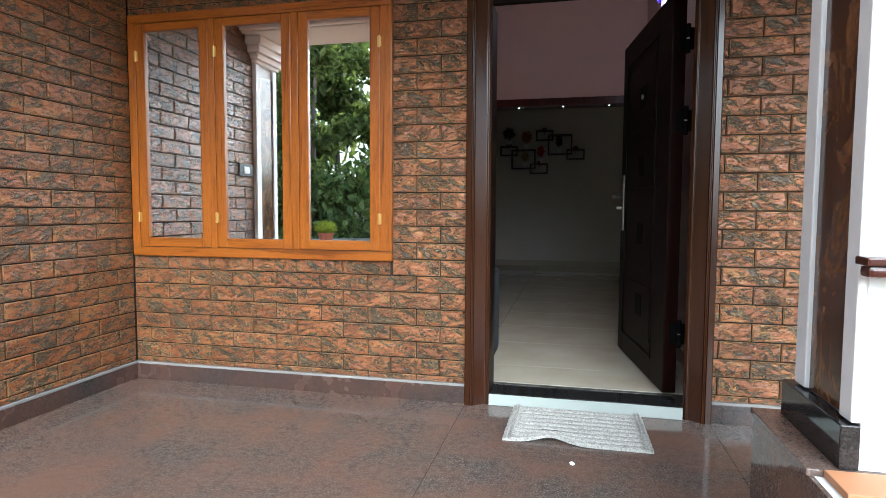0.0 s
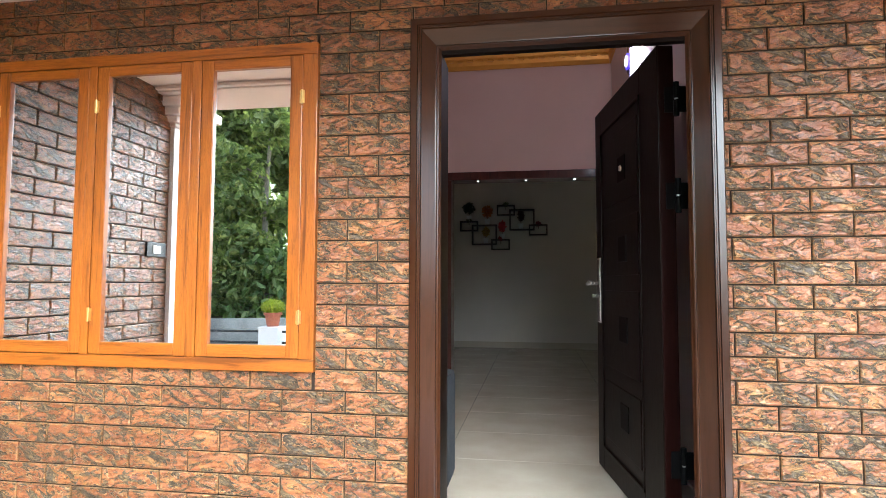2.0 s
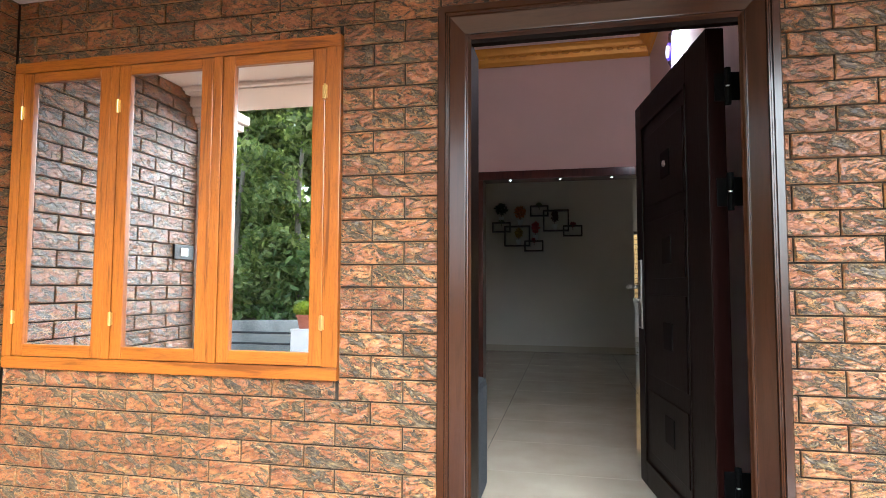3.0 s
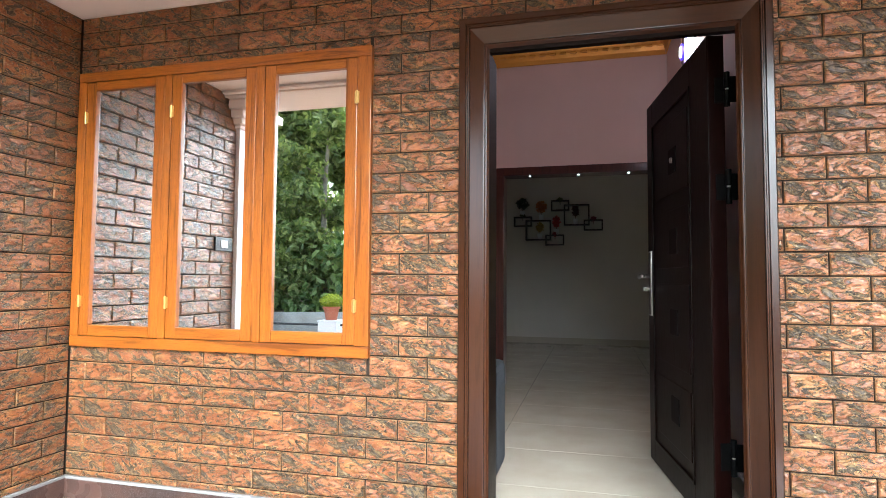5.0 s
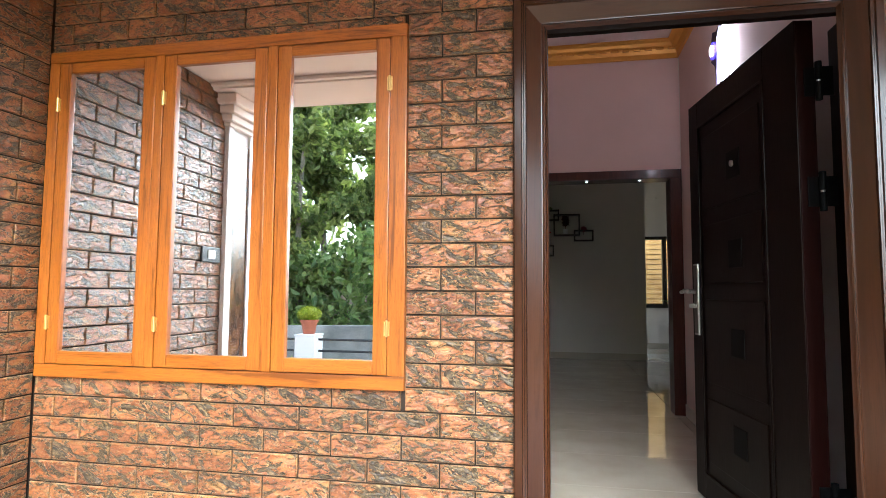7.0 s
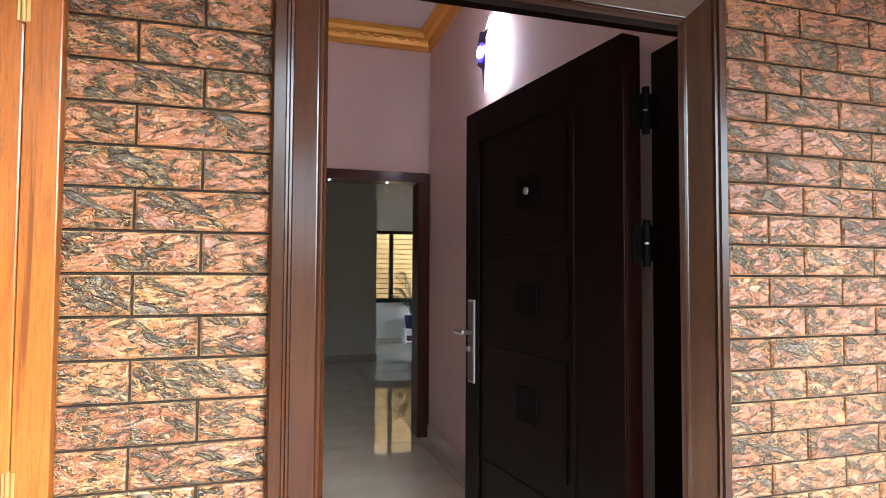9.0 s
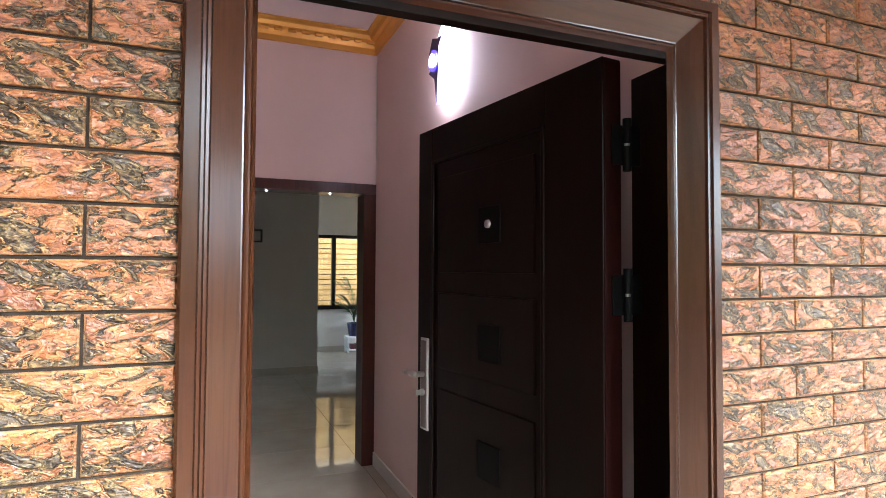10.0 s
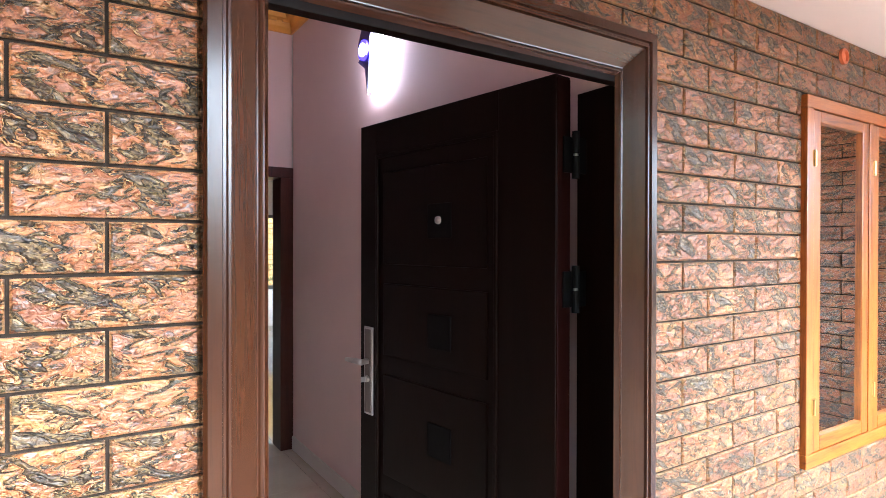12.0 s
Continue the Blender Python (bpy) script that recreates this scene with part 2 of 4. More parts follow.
MAT_SWITCH = Mat("white_plastic", (0.8, 0.8, 0.78), 0.35).m


def floor_tile_material():
    k = Mat("cream_vitrified_tile", (0.55, 0.50, 0.43), 0.09)
    v = k.place(shift=True)
    c = k.ramp(k.noise(v, 3, 4), [(0.3, (0.47, 0.40, 0.31)), (0.7, (0.56, 0.49, 0.39))])
    k.color(c)
    k.rough(k.noise(v, 9, 3), 0.03, 0.07)
    k.b.inputs["Specular IOR Level"].default_value = 0.75
    return k.m


MAT_TILE = floor_tile_material()
MAT_TILE_SKIRT = paint("tile_skirting", (0.46, 0.40, 0.32), 0.45, 0.05, 0.05)
MAT_TILE_JOINT = paint("tile_joint", (0.03, 0.025, 0.02), 0.9)


def mirror_glass():
    """Reflective coated window glass: a strong mirror that still lets a little through."""
    m = bpy.data.materials.new("reflective_glass")
    m.use_nodes = True
    n, l = m.node_tree.nodes, m.node_tree.links
    n.remove(n["Principled BSDF"])
    g = n.new("ShaderNodeBsdfGlossy")
    g.inputs["Color"].default_value = (0.97, 0.98, 0.97, 1)
    g.inputs["Roughness"].default_value = 0.0
    t = n.new("ShaderNodeBsdfTransparent")
    t.inputs["Color"].default_value = (0.75, 0.77, 0.75, 1)
    mixer = n.new("ShaderNodeMixShader")
    mixer.inputs[0].default_value = 0.16
    l.new(g.outputs[0], mixer.inputs[1])
    l.new(t.outputs[0], mixer.inputs[2])
    l.new(mixer.outputs[0], n["Material Output"].inputs["Surface"])
    return m


MAT_GLASS = mirror_glass()


def emitter(name, color, strength):
    k = Mat(name, color, 0.4)
    k.b.inputs["Emission Color"].default_value = (*color, 1)
    k.b.inputs["Emission Strength"].default_value = strength
    return k.m


def leaf_material(name, a, b, c):
    """Leaves that let part of the light through."""
    k = Mat(name, b, 0.42)
    col = k.ramp(k.geo.outputs["Random Per Island"], [(0.0, a), (0.5, b), (1.0, c)])
    k.color(col)
    through_leaf = k.n.new("ShaderNodeBsdfTranslucent")
    k.link(k.mix(1.0, col, (1.0, 1.0, 0.55), "MULTIPLY"), through_leaf.inputs["Color"])
    both = k.n.new("ShaderNodeMixShader")
    both.inputs[0].default_value = 0.55
    k.link(k.b.outputs[0], both.inputs[1])
    k.link(through_leaf.outputs[0], both.inputs[2])
    k.link(both.outputs[0], k.n["Material Output"].inputs["Surface"])
    return k.m


MAT_LEAVES = leaf_material("tree_leaves", (0.09, 0.13, 0.040), (0.19, 0.25, 0.080), (0.38, 0.43, 0.17))
MAT_BIG_LEAVES = leaf_material("broad_leaves", (0.09, 0.15, 0.050), (0.19, 0.28, 0.095), (0.34, 0.43, 0.18))
MAT_MOSS = leaf_material("lime_foliage", (0.22, 0.30, 0.02), (0.36, 0.42, 0.03), (0.50, 0.52, 0.06))
MAT_BARK = paint("pale_bark", (0.22, 0.19, 0.15), 0.9, 0.3, 0.8)


# ---- mesh helpers ----
def boxed(bm, x0, x1, y0, y1, z0, z1, bevel=0.0):
    """Add a box, with bevelled edges if asked, to bm."""
    vs = [bm.verts.new((x, y, z)) for x in (x0, x1) for y in (y0, y1) for z in (z0, z1)]
    fs = [bm.faces.new([vs[i] for i in q]) for q in ((0, 1, 3, 2), (4, 6, 7, 5), (0, 4, 5, 1), (2, 3, 7, 6), (0, 2, 6, 4), (1, 5, 7, 3))]
    if bevel:
        es = list({e for f in fs for e in f.edges})
        bmesh.ops.bevel(bm, geom=es, offset=bevel, segments=2, affect="EDGES", profile=0.6)
    return bm


def box(x0, x1, y0, y1, z0, z1, bevel=0.0):
    return boxed(bmesh.new(), x0, x1, y0, y1, z0, z1, bevel)


def tube(bm, a, b, r0, r1=None, seg=12, caps=True):
    """A straight round bar from a to b."""
    a, b = Vector(a), Vector(b)
    r1 = r0 if r1 is None else r1
    q = (b - a).to_track_quat("Z", "Y")
    ring = []
    for p, r in ((a, r0), (b, r1)):
        ring.append([bm.verts.new(p + q @ Vector((r * math.cos(i * math.tau / seg), r * math.sin(i * math.tau / seg), 0))) for i in range(seg)])
    for i in range(seg):
        bm.faces.new((ring[0][i], ring[0][(i + 1) % seg], ring[1][(i + 1) % seg], ring[1][i]))
    if caps:
        bm.faces.new(ring[0][::-1])
        bm.faces.new(ring[1])
    return bm


def turned(profile, seg=24, at=(0, 0, 0)):
    """A body of revolution round z from (radius, height) pairs."""
    bm = bmesh.new()
    rings = []
    for r, z in profile:
        rings.append([bm.verts.new((at[0] + r * math.cos(i * math.tau / seg), at[1] + r * math.sin(i * math.tau / seg), at[2] + z)) for i in range(seg)])
    for lo, hi in zip(rings, rings[1:]):
        for i in range(seg):
            bm.faces.new((lo[i], lo[(i + 1) % seg], hi[(i + 1) % seg], hi[i]))
    bm.faces.new(rings[0][::-1])
    bm.faces.new(rings[-1])
    return bm


def extruded(points, axis, lo, hi):
    """A prism of a 2D outline: axis x takes (y, z), y takes (x, z), z takes (x, y)."""
    bm = bmesh.new()

    def put(p, d):
        return {"x": (d, p[0], p[1]), "y": (p[0], d, p[1]), "z": (p[0], p[1], d)}[axis]

    a = [bm.verts.new(put(p, lo)) for p in points]
    b = [bm.verts.new(put(p, hi)) for p in points]
    k = len(points)
    for i in range(k):
        bm.faces.new((a[i], a[(i + 1) % k], b[(i + 1) % k], b[i]))
    bm.faces.new(a[::-1])
    bm.faces.new(b)
    return bm


def mesh_of(name, bm, material, smooth=False):
    bmesh.ops.recalc_face_normals(bm, faces=bm.faces)
    me = bpy.data.meshes.new(name)
    bm.to_mesh(me)
    bm.free()
    me.materials.append(material)
    if smooth:
        me.shade_smooth()
    return me


def part(name, bm, material, parent, label="", smooth=False):
    """One mesh object under a thing or under a part."""
    ob = new(name, mesh_of(name, bm, material, smooth))
    ob.parent = parent
    if label:
        tagged(ob, label)
    return ob


def thing(name, label, category, group="", kind=""):
    return tagged(new(name), label, category, group, kind)


def solid(name, bm, material, label, category, group="", kind="", smooth=False):
    return tagged(new(name, mesh_of(name, bm, material, smooth)), label, category, group, kind)


def structure(name, bm, material, label):
    return solid(name, bm, material, label, "", "", "structure")


# ---- the plan ----
FACE = 2.836          # face of the brick cladding
LEFT = -2.627         # face of the cladding on the side wall
CEIL = 2.49
BACK = 12.30           # back wall of the hall
HALL = 0.07           # level of the floor indoors
GROUND = -0.45
WIN1 = (-2.610, -0.972, 0.762, 2.182)
WIN2 = (1.572, 3.210, 0.794, 2.214)
DOOR = (-0.562, 0.670, 0.0, 2.250)


# ---- large structure ----
def pierced(x0, x1, z0, z1, y0, y1, holes):
    """A wall along x with rectangular holes through it."""
    bm = bmesh.new()
    xs = sorted({x0, x1, *[h[0] for h in holes], *[h[1] for h in holes]})
    for a, b in zip(xs, xs[1:]):
        gaps = sorted((h[2], h[3]) for h in holes if h[0] <= a and h[1] >= b)
        z = z0
        for lo, hi in gaps:
            if lo > z:
                boxed(bm, a, b, y0, y1, z, lo)
            z = hi
        if z < z1:
            boxed(bm, a, b, y0, y1, z, z1)
    return bm


inner_holes = [(WIN1[0] + 0.05, WIN1[1] - 0.05, WIN1[2] + 0.05, WIN1[3] - 0.05),
               (WIN2[0] + 0.05, WIN2[1] - 0.05, WIN2[2] + 0.05, WIN2[3] - 0.05), (-0.50, 0.615, -0.02, 2.19)]
wall_front = structure("wall_front", pierced(-2.85, 3.6, GROUND, CEIL, FACE + 0.010, 2.90, inner_holes), MAT_GROUT,
                       "porch wall clad in orange-brown split-face brick tiles")
structure("wall_front_inside", pierced(-3.2, 3.6, 0.0, 3.42, 2.90, 3.04, inner_holes), MAT_PINK, "lilac pink painted inner side of the front wall")
wall_side = structure("wall_side", box(LEFT - 0.22, LEFT - 0.010, 1.436, FACE + 0.010, GROUND, CEIL), MAT_GROUT,
                      "porch side wall clad in orange-brown split-face brick tiles")

wall_end = structure("wall_end", box(3.560, 3.75, 1.90, FACE + 0.010, GROUND, CEIL), MAT_GROUT,
                     "porch end wall clad in orange-brown split-face brick tiles")

# porch slab, its granite flags, the step and the ground
structure("porch_base", box(LEFT, 0.53, 1.13, FACE + 0.01, GROUND, -0.022), MAT_GROUT, "raised base under the porch floor")
structure("porch_base_side", box(0.53, 3.6, 1.13, FACE + 0.01, GROUND, -0.022), MAT_GROUT, "raised base under the porch floor beside the column")
floor = structure("porch_floor", box(LEFT, 3.6, 1.12, FACE + 0.006, -0.0215, -0.004), MAT_GRANITE_BLACK, "polished dark brown granite porch floor")
structure("porch_step", box(-2.2, 0.5, 0.82, 1.13, GROUND, -0.225, 0.006), MAT_GRANITE, "polished granite step up to the porch")

# ceiling, eaves beam
structure("ceiling", box(-2.9, 3.6, 1.18, 2.90, CEIL, CEIL + 0.12), MAT_CEIL, "pinkish white plastered porch ceiling")
beam = structure("beam", box(-2.9, 3.6, 1.16, 1.60, 2.452, CEIL - 0.003, 0.004), MAT_CEIL, "pinkish plastered beam at the porch edge")
part("moulding", box(-2.62, 3.6, 1.604, 1.64, 2.462, CEIL - 0.003, 0.006), MAT_CEIL, beam)

# rooms indoors
hall_floor = structure("floor_indoors", box(-3.2, 3.4, 3.04, BACK + 0.13, HALL - 0.05, HALL - 0.004), MAT_TILE_JOINT, "cream vitrified tile floor indoors")
structure("wall_entry_right", box(0.690, 0.84, 3.04, 6.10, HALL, 3.42), MAT_PINK, "lilac pink wall beside the open door")
structure("wall_entry_left", box(-3.2, -3.05, 3.04, 6.10, HALL, 3.42), MAT_PINK, "lilac pink side wall of the entry room")
bm = pierced(-3.2, 0.69, HALL, 3.42, 6.13, 6.28, [(-0.945, 0.69, HALL, 2.232)])
structure("wall_entry_back", bm, MAT_PINK, "lilac pink wall above the framed opening")
structure("ceiling_entry", box(-3.2, 0.84, 3.04, 6.28, 3.42, 3.5), MAT_SOFFIT, "pale lilac ceiling of the entry room")
structure("wall_hall_partition", box(-3.2, 0.964, 10.236, 10.40, HALL, 3.42), MAT_GREY_WALL, "off-white wall that carries the framed shelves")
far_hole = [(1.06, 2.66, 0.835, 2.195)]
structure("wall_hall_back", pierced(-3.2, 3.4, HALL, 3.42, BACK, BACK + 0.15, far_hole), MAT_GREY_WALL, "off-white back wall with a louvred window")
# unseen gap added in this wall to let daylight onto the back wall
bm = bmesh.new()
for y0, y1, z0, z1 in ((6.28, 10.55, HALL, 3.42), (11.95, BACK, HALL, 3.42), (10.55, 11.95, HALL, 0.85), (10.55, 11.95, 2.2, 3.42)):
    boxed(bm, 3.25, 3.4, y0, y1, z0, z1)
structure("wall_hall_right", bm, MAT_GREY_WALL, "off-white side wall of the hall")
structure("wall_hall_left", box(-3.2, -3.05, 6.28, 10.236, HALL, 3.42), MAT_GREY_WALL, "off-white side wall of the hall")
structure("wall_hall_front", box(0.69, 3.4, 6.13, 6.28, HALL, 3.42), MAT_GREY_WALL, "off-white wall of the hall")
structure("ceiling_hall", box(-3.2, 3.4, 6.28, BACK + 0.15, 3.42, 3.5), MAT_GREY_WALL, "off-white ceiling of the hall")
structure("wall_house_side", box(3.6, 3.75, 3.05, 8.0, GROUND, 3.5), MAT_WHITE, "white plastered outer wall of the house")
structure("roof", box(-3.4, 3.75, 2.9, BACK + 0.3, 3.5, 3.62), MAT_WHITE, "flat concrete roof")
structure("skirting_hall", box(-3.05, 0.9635, 10.222, 10.2355, HALL, HALL + 0.10), MAT_TILE_SKIRT, "cream tile skirting")
structure("skirting_back", box(-3.05, 3.25, BACK - 0.012, BACK, HALL, HALL + 0.10), MAT_TILE_SKIRT, "cream tile skirting")
structure("skirting_partition_end", box(0.964, 0.976, 10.222, 10.40, HALL, HALL + 0.10), MAT_TILE_SKIRT, "cream tile skirting")
structure("skirting_entry", box(0.678, 0.690, 3.30, 6.10, HALL, HALL + 0.10), MAT_GREY_WALL, "pale tile skirting")


def cornice():
    k = thing("cornice", "gold painted plaster cornice with raised leaf beads", "cornice", kind="structure")
    prof = [(0, 0), (0.014, 0), (0.014, 0.045), (0.02, 0.06), (0.03, 0.085), (0.06, 0.10), (0.075, 0.125), (0.10, 0.14), (0.10, 0.155), (0, 0.155)]
    z = 3.265
    part("moulding", extruded([(6.13 - a, z + b) for a, b in prof], "x", -3.05, 0.69), MAT_GOLD, k)
    part("moulding", extruded([(0.69 - a, z + b) for a, b in prof], "y", 3.04, 6.13), MAT_GOLD, k)
    bm = bmesh.new()
    for i in range(26):
        x = -1.9 + i * 0.1
        boxed(bm, x, x + 0.06, 6.13 - 0.056, 6.13 - 0.03, z + 0.07, z + 0.092, 0.008)
    part("bead", bm, MAT_GOLD, k)


cornice()


def opening_frame():
    k = thing("opening_frame", "dark red-brown wooden frame round the inner opening", "door frame", kind="structure")
    part("head", box(-0.945, 0.688, 6.09, 6.30, 2.155, 2.234, 0.004), MAT_REDWOOD, k)
    part("jamb", box(-0.945, -0.855, 6.09, 6.30, HALL, 2.155, 0.004), MAT_REDWOOD, k)
    part("jamb", box(0.590, 0.688, 6.09, 6.30, HALL, 2.155, 0.004), MAT_REDWOOD, k)


opening_frame()
glow = emitter("led_glow", (1.0, 0.97, 0.9), 1.6)
for x in (-0.60, -0.13, 0.34):
    s = thing("spotlight", "small round white LED spotlight recessed in the head", "spotlight", "spotlights in the opening")
    s.location = (x, 6.16, 2.1525)
    part("rim", turned([(0.020, 0), (0.020, 0.0022), (0.014, 0.0022)], 16), MAT_STEEL, s)
    part("lens", turned([(0.008, -0.004), (0.008, -0.001)], 16), glow, s)

# ---- main door ----
def door_frame():
    k = thing("door_1", "open dark espresso-stained wooden front door with moulded frame", "door", kind="structure")
    # moulded architrave: outer flat, double bead, broad splay, inner bead
    prof = [(0.0, 2.850), (0.0, 2.806), (0.006, 2.798), (0.030, 2.796), (0.033, 2.802), (0.038, 2.802), (0.041, 2.798), (0.046, 2.798),
            (0.049, 2.806), (0.102, 2.842), (0.105, 2.8425), (0.108, 2.839), (0.112, 2.8375), (0.116, 2.839), (0.120, 2.844), (0.126, 2.850)]
    x0, x1, _, top = DOOR
    for name, side in (("jamb", -1), ("jamb", 1), ("head", 0)):
        bm = bmesh.new()
        rows = []
        for d, y in prof:
            if side == -1:
                rows.append(((x0 + d, y, 0), (x0 + d, y, top - d)))
            elif side == 1:
                rows.append(((x1 - d, y, 0), (x1 - d, y, top - d)))
            else:
                rows.append(((x0 + d, y, top - d), (x1 - d, y, top - d)))
        va = [(bm.verts.new(a), bm.verts.new(b)) for a, b in rows]
        for p, q in zip(va, va[1:]):
            bm.faces.new((p[0], q[0], q[1], p[1]))
        bm.faces.new([p[0] for p in va])
        bm.faces.new([p[1] for p in va][::-1])
        bm.faces.new((va[0][0], va[0][1], va[-1][1], va[-1][0]))
        part(name, bm, MAT_ESPRESSO_X if side == 0 else MAT_ESPRESSO, k)
    # lining of the reveal
    part("lining", box(x0 + 0.05, x0 + 0.126, 2.851, 3.045, HALL - 0.01, 2.12, 0.001), MAT_LEAF, k)
    part("lining", box(x1 - 0.072, x1 - 0.05, 2.851, 3.045, HALL - 0.01, 2.12, 0.001), MAT_LEAF, k)
    part("lining", box(x0 + 0.05, x1 - 0.05, 2.851, 2.886, 2.106, 2.20, 0.003), MAT_LEAF, k)
    return k


door = door_frame()


def door_leaf():
    """The leaf in its own axes: x from the free edge to the hinge edge, outer face at y = 0, body behind it."""
    w, h, d = 1.07, 2.075, 0.07
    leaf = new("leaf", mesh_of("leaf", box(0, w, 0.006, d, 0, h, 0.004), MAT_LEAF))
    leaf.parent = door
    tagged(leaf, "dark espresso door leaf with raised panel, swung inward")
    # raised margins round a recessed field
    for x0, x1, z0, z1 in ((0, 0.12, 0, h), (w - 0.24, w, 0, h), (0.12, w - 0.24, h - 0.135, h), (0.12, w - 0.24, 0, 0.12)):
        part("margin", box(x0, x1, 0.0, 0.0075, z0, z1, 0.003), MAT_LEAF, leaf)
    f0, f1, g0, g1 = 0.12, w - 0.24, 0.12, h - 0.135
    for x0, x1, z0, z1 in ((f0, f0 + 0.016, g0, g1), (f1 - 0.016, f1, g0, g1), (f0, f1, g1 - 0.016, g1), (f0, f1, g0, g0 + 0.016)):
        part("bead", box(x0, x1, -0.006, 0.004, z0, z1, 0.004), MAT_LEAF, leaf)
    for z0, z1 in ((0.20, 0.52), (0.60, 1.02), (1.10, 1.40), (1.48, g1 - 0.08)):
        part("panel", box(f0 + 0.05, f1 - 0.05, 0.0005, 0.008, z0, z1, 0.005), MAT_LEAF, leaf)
    for z in (0.32, 0.76, 1.17, 1.585):
        part("square_inlay", box(0.465, 0.600, -0.004, 0.004, z, z + 0.13, 0.004), MAT_INLAY, leaf, "black square inlay")
    part("edge_strip", box(w - 0.010, w + 0.004, 0.004, d - 0.004, 0.01, h - 0.01, 0.002), MAT_EDGE, leaf, "red-brown hinge edge")
    part("peephole", tube(bmesh.new(), (0.532, -0.012, 1.652), (0.532, 0.006, 1.652), 0.014, 0.017, 20), MAT_STEEL, leaf, "chrome peephole", True)
    plate = part("lock_plate", box(0.040, 0.102, -0.009, 0.001, 0.830, 1.208, 0.004), MAT_STEEL, leaf, "brushed steel lock plate")
    part("plate_face", box(0.048, 0.094, -0.011, -0.0085, 0.840, 1.198, 0.001), MAT_PLATE, plate, "dull bronze-grey plate face")
    bm = tube(bmesh.new(), (0.072, -0.010, 1.060), (0.072, -0.056, 1.060), 0.012, seg=14)
    tube(bm, (0.086, -0.052, 1.062), (0.030, -0.054, 1.062), 0.0135, 0.012, 14)
    tube(bm, (0.030, -0.054, 1.062), (-0.045, -0.046, 1.056), 0.012, 0.009, 14)
    part("lever_handle", bm, MAT_STEEL, plate, "steel lever handle", True)
    bm = tube(bmesh.new(), (0.072, -0.010, 0.985), (0.072, -0.022, 0.985), 0.014, seg=16)
    boxed(bm, 0.069, 0.075, -0.046, -0.022, 0.974, 0.996, 0.002)
    part("key_cylinder", bm, MAT_STEEL, plate, "lock cylinder with key turn")
    for z in (0.32, 1.425, 1.835):
        hx, hy = w + 0.020, 0.072
        hb = tube(bmesh.new(), (hx, hy, z - 0.072), (hx, hy, z - 0.004), 0.012, seg=12)
        tube(hb, (hx, hy, z + 0.004), (hx, hy, z + 0.072), 0.012, seg=12)
        boxed(hb, w + 0.005, w + 0.011, 0.026, hy, z - 0.055, z + 0.055, 0.002)
        boxed(hb, hx - 0.004, hx + 0.002, hy, hy + 0.052, z - 0.055, z + 0.055, 0.002)
        hg = part("hinge", hb, MAT_HINGE, leaf, "black barrel hinge")
        part("pin", tube(bmesh.new(), (hx, hy, z - 0.0042), (hx, hy, z + 0.0042), 0.0075, seg=10), MAT_STEEL, hg, "bright hinge pin")
    a = math.atan2(4.066 - 3.046, 0.320 - 0.462)
    leaf.matrix_basis = Matrix.Translation((0.320, 4.066, HALL + 0.012)) @ Matrix.Rotation(a + math.pi, 4, "Z")
    return leaf


door_leaf()
structure("threshold", box(-0.436, 0.545, 2.842, 3.04, 0.001, 0.062, 0.003), MAT_GRANITE_BLACK, "black granite threshold")
structure("threshold_riser", box(-0.434, 0.543, 2.830, 2.8405, 0.001, 0.060, 0.002), paint("pale_marble", (0.40, 0.42, 0.39), 0.25, 0.05, 0.05), "pale stone strip on the face of the threshold")


